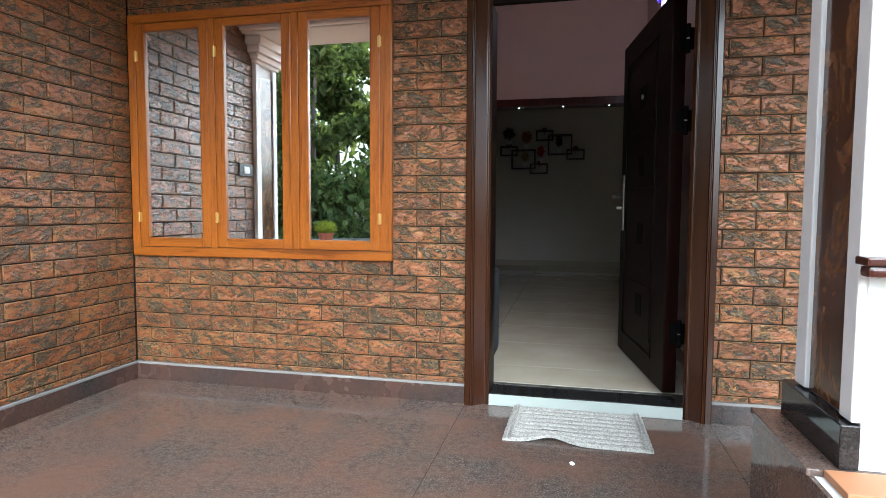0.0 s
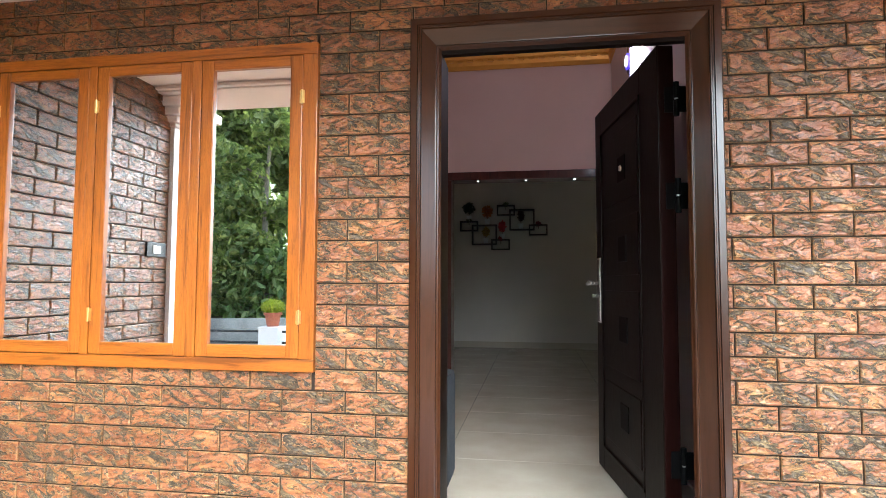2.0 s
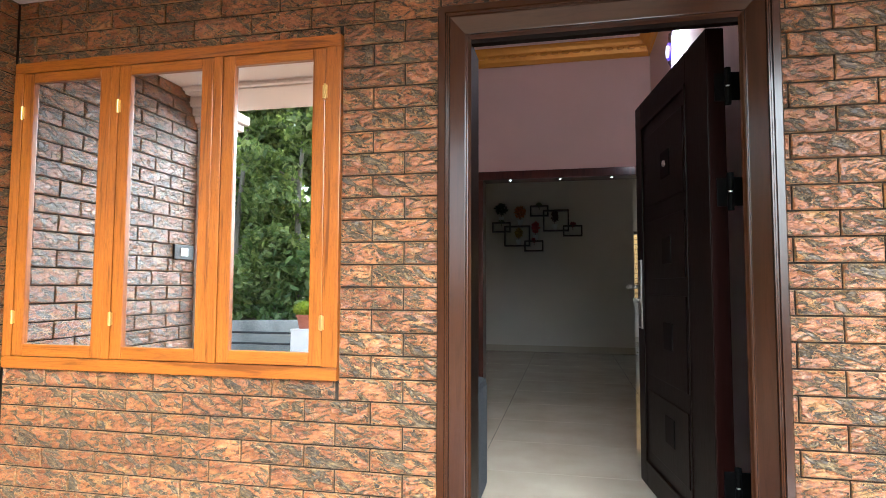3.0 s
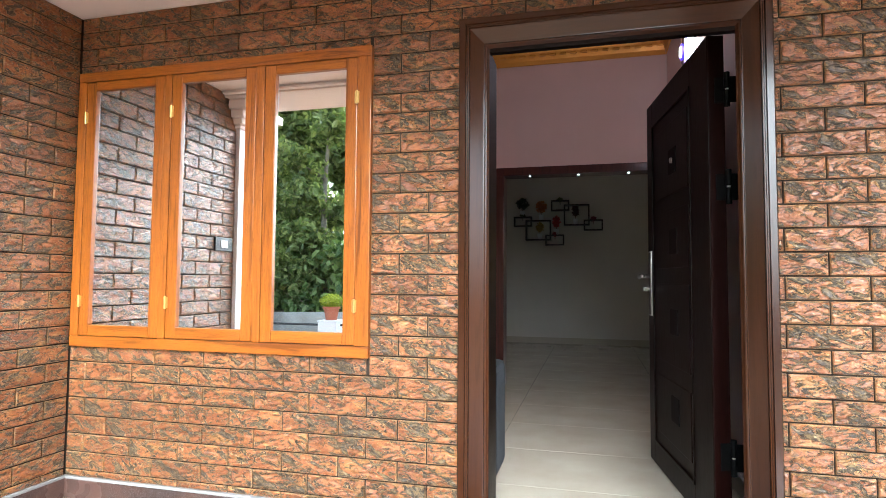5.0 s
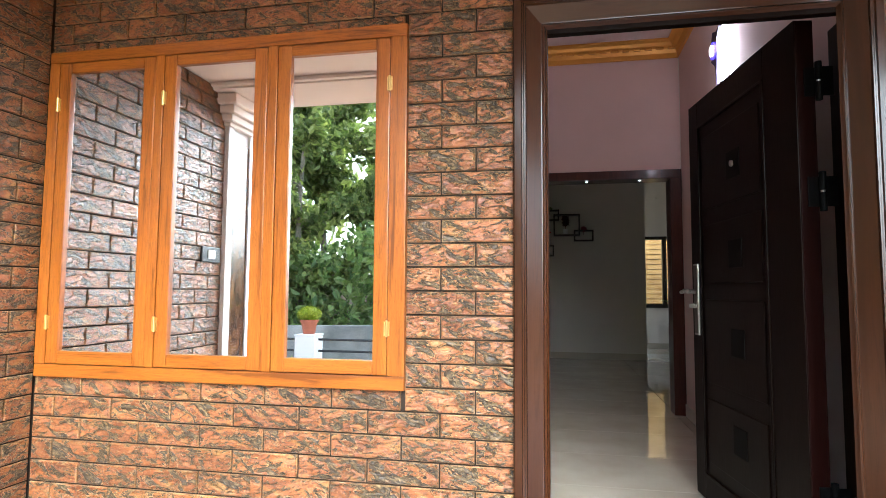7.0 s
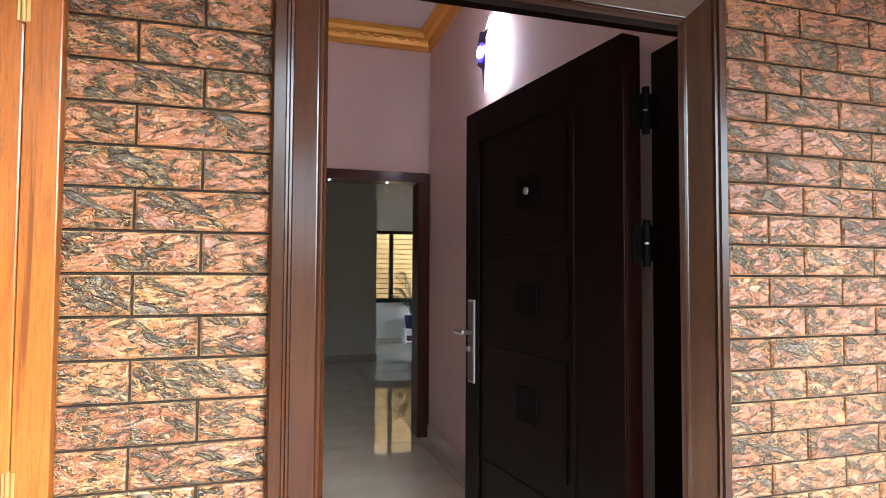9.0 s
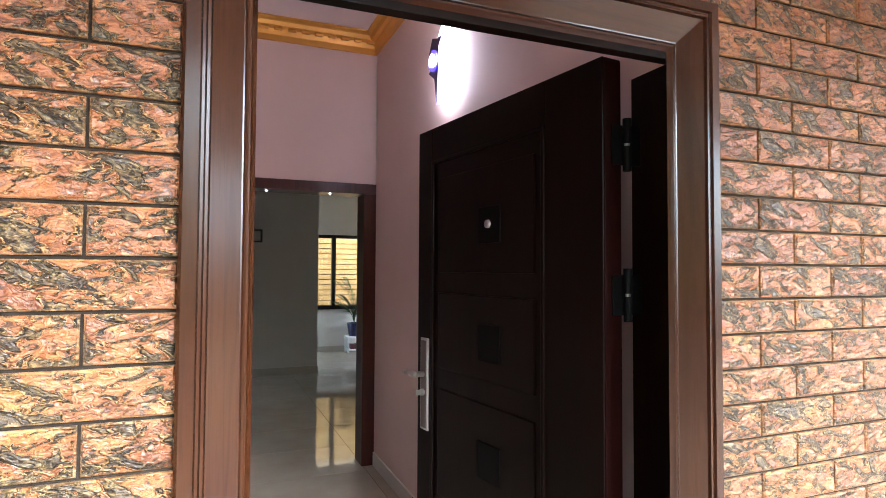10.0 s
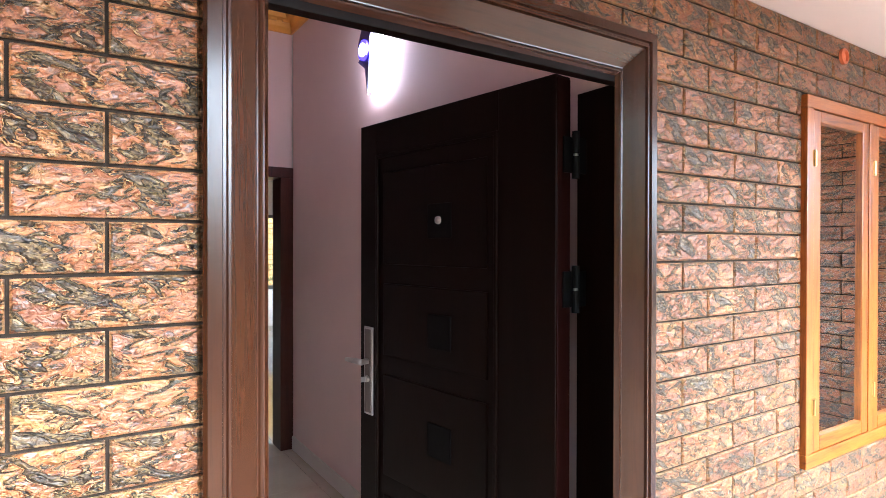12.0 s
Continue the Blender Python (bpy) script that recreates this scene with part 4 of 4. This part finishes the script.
structure("ground", box(-400, 400, -400, 400, GROUND - 0.5, GROUND - 0.03), ground_material(), "bare soil and grass ground")
MAT_PAVER = paint("peach_cement_paver", (0.47, 0.30, 0.18), 0.75, 0.12, 0.4)
MAT_PAVER_BLUE = paint("blue_grey_cement_paver", (0.075, 0.072, 0.09), 0.75, 0.15, 0.4)
# the unseen stretch past x = 5 is added to bounce light at the bricks
yard = structure("yard_paving", box(-10, 14, -4.20, 0.815, GROUND - 0.03, GROUND - 0.008), MAT_PAVER, "peach cement paving with blue-grey zigzag bands")


def paver_fields():
    """Square peach pavers as one piece, and slanting blue-grey pavers that step in bands."""
    n = 0.375
    verts, faces = [], []
    for i in range(64):
        for j in range(13):
            x, y = -10 + i * n, -4.19 + j * n
            b = len(verts)
            for z in (GROUND - 0.0078, GROUND - 0.002):
                s = 0.004 if z > GROUND - 0.005 else 0.001
                verts += [(x + s, y + s, z), (x + n - s, y + s, z), (x + n - s, y + n - s, z), (x + s, y + n - s, z)]
            faces += [(b + 4, b + 5, b + 6, b + 7)] + [(b + q, b + (q + 1) % 4, b + 4 + (q + 1) % 4, b + 4 + q) for q in range(4)]
    me = bpy.data.meshes.new("paver_field")
    me.from_pydata(verts, [], faces)
    me.materials.append(MAT_PAVER)
    ob = new("paver_field", me)
    ob.parent = yard
    tagged(ob, kind="stuff")
    share = None
    for band in range(9):
        for s in range(15):
            x = -9.9 + band * 1.75 + s * 0.21
            y = -4.05 + s * 0.29
            if share is None:
                share = mesh_of("paver", extruded([(0, 0), (0.30, 0.07), (0.42, 0.28), (0.12, 0.21)], "z", 0, 0.006), MAT_PAVER_BLUE)
            p = new("paver", share)
            p.location = (x, y, GROUND - 0.001)
            p.parent = yard


paver_fields()
MAT_KERB = paint("weathered_yellowed_plaster", (0.50, 0.38, 0.22), 0.85, 0.2, 0.4)
kerb = structure("kerb_wall", box(-14, 5, -5.12, -4.98, GROUND - 0.03, -0.22, 0.01), MAT_KERB, "low yellowed plaster kerb wall")
part("kerb_top", box(-14, 5, -5.14, -4.96, -0.2195, -0.19, 0.006), MAT_WHITE, kerb)
MAT_CONC = paint("grey_concrete", (0.33, 0.32, 0.30), 0.9, 0.25, 0.5)
structure("retaining_wall", extruded([(-16, GROUND - 0.03), (6, GROUND - 0.03), (6, 0.62), (-16, 0.18)], "y", -6.6, -6.2), MAT_CONC, "grey concrete retaining wall")
structure("bank", extruded([(-6.6, GROUND - 0.03), (-6.6, 0.15), (-9, 0.5), (-14, 0.9), (-40, 1.6), (-40, GROUND - 0.03)], "x", -40, 25), ground_material(), "rising planted bank")


def post(x):
    k = thing("gate_post", "white plastered square boundary post", "post", "boundary posts")
    k.location = (x, -5.0, GROUND - 0.03)
    part("shaft", box(-0.19, 0.19, -0.19, 0.19, 0, 0.78, 0.008), MAT_WHITE, k)
    part("cap", box(-0.20, 0.20, -0.20, 0.20, 0.7805, 0.81, 0.006), MAT_WHITE, k)
    return k


for x in (-7.66, -4.86, -2.06, 0.74):
    post(x)
for xa in (-7.47, -4.67, -1.87):
    f = thing("fence_rail", "black pipe fence rails between white posts", "fence", "boundary rails")
    f.location = (xa, -5.0, 0)
    for z in (0.03, 0.235):
        part("rail", tube(bmesh.new(), (0, 0, z), (2.42, 0, z), 0.022, seg=10), MAT_BLACK, f)


def yard_pot():
    rng = np.random.default_rng(3)
    k = thing("flower_pot", "lime green plant in a terracotta pot on the post", "potted plant")
    k.location = (-4.86, -5.0, GROUND + 0.78)
    part("pot", turned([(0.105, 0), (0.145, 0.21), (0.165, 0.212), (0.17, 0.26), (0.15, 0.26), (0.14, 0.22)], 28),
         paint("terracotta", (0.42, 0.13, 0.07), 0.7, 0.15), k, "terracotta pot")
    bm = clump(2600, 0.225, 0.15, 0.022, rng, 0.4)
    bmesh.ops.translate(bm, verts=bm.verts, vec=(0, 0, 0.36))
    part("foliage", bm, MAT_MOSS, k, "dense lime green foliage")


yard_pot()


def leaf_cloud(points, size, rng, droop=0.3):
    """Ovate leaves, each folded along its rib, at the given points."""
    n = len(points)
    a = rng.normal(size=(n, 3))
    a[:, 2] -= droop
    a /= np.linalg.norm(a, axis=1)[:, None]
    b = np.cross(a, rng.normal(size=(n, 3)))
    b /= np.linalg.norm(b, axis=1)[:, None]
    c = np.cross(a, b)
    s = size * rng.uniform(0.5, 1.3, n)[:, None]
    outline = [points - a * s]
    for along, wide in ((-0.45, 0.52), (0.30, 0.46)):
        outline.append(points + (a * along + b * wide + c * 0.20) * s)
    outline.append(points + (a - c * 0.15) * s)
    for along, wide in ((0.30, 0.46), (-0.45, 0.52)):
        outline.append(points + (a * along - b * wide + c * 0.20) * s)
    v = np.stack(outline, 1).reshape(-1, 3)
    faces = [q for i in range(0, n * 6, 6) for q in ((i, i + 1, i + 2, i + 3), (i, i + 3, i + 4, i + 5))]
    me = bpy.data.meshes.new("crown")
    me.from_pydata(v.tolist(), [], faces)
    return me


def tree(x, y, h, spread, seed, leaf=0.12, count=4200, mat=None):
    rng = np.random.default_rng(seed)
    k = thing("tree", "slender pale-barked tree with dense broad green leaves", "tree", "trees beyond the yard")
    z0 = 0.2 + max(0, (-y - 8) * 0.06)
    k.location = (x, y, z0)
    bm = bmesh.new()
    lean = rng.uniform(-0.06, 0.06, 2)
    pts = [Vector((lean[0] * u * h + 0.08 * math.sin(u * 6 + seed), lean[1] * u * h, u * h * 0.92)) for u in np.linspace(0, 1, 9)]
    r = 0.02 * h ** 0.8
    for i, (p, q) in enumerate(zip(pts, pts[1:])):
        tube(bm, p, q, r * (1 - i / 9), r * (1 - (i + 1) / 9), 8, False)
    tips = []
    for i in range(16):
        u = rng.uniform(0.16, 0.95)
        p = pts[int(u * 8)]
        a, up = rng.uniform(0, math.tau), rng.uniform(0.1, 0.6)
        ln = spread * rng.uniform(0.5, 1.0) * (1.15 - u * 0.55)
        q = p + Vector((math.cos(a) * ln, math.sin(a) * ln, up * ln))
        tube(bm, p, q, r * 0.32, r * 0.08, 6, False)
        tips += [(p.lerp(q, f), 0.22 + 0.30 * ln) for f in (0.45, 0.75, 1.0)]
    tips.append((pts[-1], 0.6))
    part("trunk", bm, MAT_BARK, k)
    tips_p = np.array([t[0] for t in tips])
    tips_r = np.array([t[1] for t in tips])
    pick = rng.integers(0, len(tips), count)
    d = rng.normal(size=(count, 3))
    d /= np.linalg.norm(d, axis=1)[:, None]
    pos = tips_p[pick] + d * (tips_r[pick] * rng.uniform(0.3, 1.0, count))[:, None] * np.array((1, 1, 0.7))
    me = leaf_cloud(pos, leaf, rng)
    me.materials.append(mat or MAT_LEAVES)
    crown = new("crown", me)
    crown.parent = k


trng = np.random.default_rng(11)
for i, (x, y, h, s) in enumerate(((-6.6, -8.2, 7.5, 1.7), (-8.7, -8.8, 8.0, 1.9), (-5.0, -9.4, 7.0, 1.6), (-10.8, -10.2, 9.0, 2.2), (-7.4, -11.6, 10.0, 2.2),
                                  (-13.2, -11.5, 9.5, 2.4), (-9.9, -14.2, 12.0, 2.6), (-12.4, -16.0, 13.0, 2.8),
                                  (-16.0, -13.0, 10.0, 2.6), (-5.6, -15.0, 12.0, 2.4))):
    tree(x, y, h, s, 40 + i, 0.105 if y > -10 else 0.14, 6500)


def undergrowth():
    rng = np.random.default_rng(21)
    n = 13000
    x = rng.uniform(-17, 3, n)
    y = -6.9 - rng.gamma(1.6, 1.1, n)
    hump = 0.7 + 0.55 * np.sin(x * 1.7) * np.sin(x * 0.6 + 1)
    z = 0.2 + (-y - 6.9) * 0.12 + rng.uniform(0, 1, n) ** 1.3 * (1.2 + hump)
    me = leaf_cloud(np.stack([x, y, z], 1), 0.125, rng, 0.5)
    me.materials.append(MAT_BIG_LEAVES)
    tagged(new("undergrowth", me), "dense broad-leaved green undergrowth on the bank", "undergrowth", kind="stuff")
    n = 2200
    x = rng.uniform(-14, 3, n)
    y = rng.uniform(-6.15, -5.2, n)
    me = leaf_cloud(np.stack([x, y, GROUND + rng.uniform(0, 0.22, n) * (0.5 + 0.5 * np.sin(x * 3.1))], 1), 0.06, rng)
    me.materials.append(MAT_BIG_LEAVES)
    tagged(new("weeds", me), "low green weeds along the kerb", "weeds", kind="stuff")
    n = 5000
    x = rng.uniform(-42, 0, n)
    y = rng.uniform(-27, -19, n)
    top = 9.0 + 2.5 * np.sin(x * 0.5) + 2.0 * np.sin(x * 1.3 + 2)
    z = 1.0 + rng.uniform(0, 1, n) * top
    me = leaf_cloud(np.stack([x, y, z], 1), 0.38, rng)
    me.materials.append(MAT_LEAVES)
    tagged(new("woods", me), "dense green woods behind the yard", "woods", kind="stuff")


undergrowth()


def bed_plants():
    rng = np.random.default_rng(8)
    for x, y, r, m, lab in ((-6.05, -4.72, 0.20, MAT_MOSS, "round lime green bedding plant"), (-5.5, -4.62, 0.20, MAT_BIG_LEAVES, "spiky green bedding plant"),
                            (-4.15, -4.66, 0.16, MAT_BIG_LEAVES, "small green bedding plant")):
        k = thing("bedding_plant", lab + " in the soil bed", "plant", "plants in the bed")
        k.location = (x, y, GROUND - 0.03)
        bm = clump(500, r, r * 0.7, 0.045, rng, 0.3)
        bmesh.ops.translate(bm, verts=bm.verts, vec=(0, 0, r * 0.7))
        part("foliage", bm, m, k)
        part("stem", tube(bmesh.new(), (0, 0, 0), (0, 0, r), 0.012, 0.008, 6), MAT_BARK, k)


bed_plants()

# ---- floor pieces indoors ----
rng_tiles = random.Random(4)
tile_meshes = {}
for i in range(-3, 4):
    for j in range(15):
        x0, x1 = -0.595 + i * 1.2, 0.605 + i * 1.2
        y0 = 3.410 + (j - 1) * 0.65
        y1 = y0 + 0.65
        x0, x1, y0, y1 = max(x0, -3.05), min(x1, 3.25), max(y0, 3.042), min(y1, BACK)
        if x1 - x0 < 0.05 or y1 - y0 < 0.05:
            continue
        key = (round(x1 - x0, 3), round(y1 - y0, 3))
        if key not in tile_meshes:
            tile_meshes[key] = mesh_of("tile", box(0.002, key[0] - 0.002, 0.002, key[1] - 0.002, -0.0038, 0.0), MAT_TILE)
        o = new("tile", tile_meshes[key])
        o.location = (x0, y0, HALL)
        o.parent = hall_floor

# ---- granite flags of the porch ----
xs = [LEFT, -1.62, -0.56, 0.66, 1.76, 2.7, 3.6]
ys = [1.12, 1.71, 2.28, FACE + 0.006]
for x0, x1 in zip(xs, xs[1:]):
    for y0, y1 in zip(ys, ys[1:]):
        o = new("slab", mesh_of("slab", box(x0 + 0.001, x1 - 0.001, y0 + 0.001, y1 - 0.001, -0.0038, 0.0), MAT_GRANITE))
        o.parent = floor

# ---- brick cladding ----
COURSE, PITCH, JOINT = 0.0908, 0.2805, 0.0065
BED0 = 1.1370 - 12 * COURSE


def brick_shape(w, h, seed):
    """An embossed brick tile: flat rim, shallow swells on the face. x along the course, y = 0 near the face, z up. Also
    gives each corner's relief, 0 to 1, from which brick_material paints edge light and hollow shade.
    """
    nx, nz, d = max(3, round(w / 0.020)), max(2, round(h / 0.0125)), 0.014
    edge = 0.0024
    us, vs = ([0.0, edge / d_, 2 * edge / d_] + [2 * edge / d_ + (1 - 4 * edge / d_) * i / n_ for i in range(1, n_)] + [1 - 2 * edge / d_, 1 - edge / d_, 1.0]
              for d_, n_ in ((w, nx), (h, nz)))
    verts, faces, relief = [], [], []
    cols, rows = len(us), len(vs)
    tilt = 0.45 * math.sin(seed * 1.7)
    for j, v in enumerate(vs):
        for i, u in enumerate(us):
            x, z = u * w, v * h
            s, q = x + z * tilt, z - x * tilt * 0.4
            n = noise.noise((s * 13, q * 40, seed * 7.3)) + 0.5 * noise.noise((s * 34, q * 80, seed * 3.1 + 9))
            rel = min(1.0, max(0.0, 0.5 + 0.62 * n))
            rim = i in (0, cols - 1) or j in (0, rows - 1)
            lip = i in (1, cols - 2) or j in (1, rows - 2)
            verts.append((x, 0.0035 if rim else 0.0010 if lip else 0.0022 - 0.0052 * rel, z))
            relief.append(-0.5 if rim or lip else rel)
    for j in range(rows - 1):
        for i in range(cols - 1):
            a = j * cols + i
            faces.append((a, a + 1, a + cols + 1, a + cols))
    ring = list(range(cols)) + [j * cols + cols - 1 for j in range(1, rows)] + [(rows - 1) * cols + i for i in range(cols - 2, -1, -1)] + [j * cols for j in range(rows - 2, 0, -1)]
    base = len(verts)
    for i in ring:
        verts.append((verts[i][0], d, verts[i][2]))
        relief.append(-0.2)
    m = len(ring)
    for i in range(m):
        a, b = ring[i], ring[(i + 1) % m]
        faces.append((b, a, base + i, base + (i + 1) % m))
    return verts, faces, relief


def brick_mesh(name, verts, faces, relief, material):
    me = bpy.data.meshes.new(name)
    me.from_pydata(verts, [], faces)
    me.materials.append(material)
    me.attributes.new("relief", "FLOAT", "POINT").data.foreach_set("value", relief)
    return me


def clipped(rect, holes):
    out = [rect]
    for h in holes:
        nxt = []
        for a0, a1, b0, b1 in out:
            if h[0] >= a1 or h[1] <= a0 or h[2] >= b1 or h[3] <= b0:
                nxt.append((a0, a1, b0, b1))
                continue
            if h[0] > a0:
                nxt.append((a0, h[0], b0, b1))
            if h[1] < a1:
                nxt.append((h[1], a1, b0, b1))
            lo, hi = max(a0, h[0]), min(a1, h[1])
            if h[2] > b0:
                nxt.append((lo, hi, b0, h[2]))
            if h[3] < b1:
                nxt.append((lo, hi, h[3], b1))
        out = nxt
    return [r for r in out if r[1] - r[0] > 0.012 and r[3] - r[2] > 0.012]


def courses(a0, a1, z0, z1, shift, holes):
    """Brick rectangles (along, up) in running bond."""
    rects = []
    c = 0
    while BED0 + c * COURSE < z1:
        lo = BED0 + c * COURSE + JOINT / 2
        hi = lo + COURSE - JOINT
        off = shift + (0 if c % 2 == 0 else PITCH * 0.474)
        k = math.floor((a0 - off) / PITCH)
        while off + k * PITCH < a1:
            s = off + k * PITCH + JOINT / 2
            r = (max(s, a0), min(s + PITCH - JOINT, a1), max(lo, z0), min(hi, z1))
            if r[1] - r[0] > 0.012 and r[3] - r[2] > 0.012:
                rects += clipped(r, holes)
            k += 1
        c += 1
    return rects


def lay(wall, rects, at, near, limit=300):
    shared = {}
    count, seed = 0, 0
    far_v, far_f, far_r = [], [], []
    for a0, a1, z0, z1 in rects:
        w, h = round(a1 - a0, 3), round(z1 - z0, 3)
        seed += 1
        m = at(a0, a1, z0)
        if near(a0, a1, z0) and count < limit:
            full = abs(w - round(PITCH - JOINT, 3)) < 0.002
            key = (w, h, seed * 7 % 23 if full else 0)
            if key not in shared:
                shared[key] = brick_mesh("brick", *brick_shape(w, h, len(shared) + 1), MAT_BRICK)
            o = new("brick", shared[key])
            o.matrix_world = m
            o.parent = wall
            count += 1
        else:
            v, f, r = brick_shape(w, h, seed)
            far_r += r
            b = len(far_v)
            far_v += [tuple(m @ Vector(p)) for p in v]
            far_f += [tuple(b + i for i in q) for q in f]
    if not far_v:
        return
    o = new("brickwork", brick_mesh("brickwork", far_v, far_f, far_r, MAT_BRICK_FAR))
    o.parent = wall
    tagged(o, kind="stuff")


holes = [WIN1, WIN2, DOOR]
front = courses(LEFT + 0.004, 3.546, 0.107, CEIL - 0.004, -0.838, holes)
lay(wall_front, front, lambda a, e, z: Matrix.Translation((a, FACE, z)), lambda a0, a1, z: -1.25 < a0 < 1.55 and z > 0.3)
side = courses(1.44, FACE - 0.004, 0.107, CEIL - 0.004, 2.425 - PITCH, [(1.47, 1.67, 1.314, 1.410)])
turn = Matrix.Rotation(radians(90), 4, "Z")
lay(wall_side, side, lambda a, e, z: Matrix.Translation((LEFT, a, z)) @ turn, lambda a0, a1, z: True, 300)
end = courses(1.905, FACE - 0.004, 0.107, CEIL - 0.004, 2.425 - PITCH, [])
lay(wall_end, end, lambda a, e, z: Matrix.Translation((3.550, e, z)) @ Matrix.Rotation(radians(-90), 4, "Z"), lambda a0, a1, z: False)
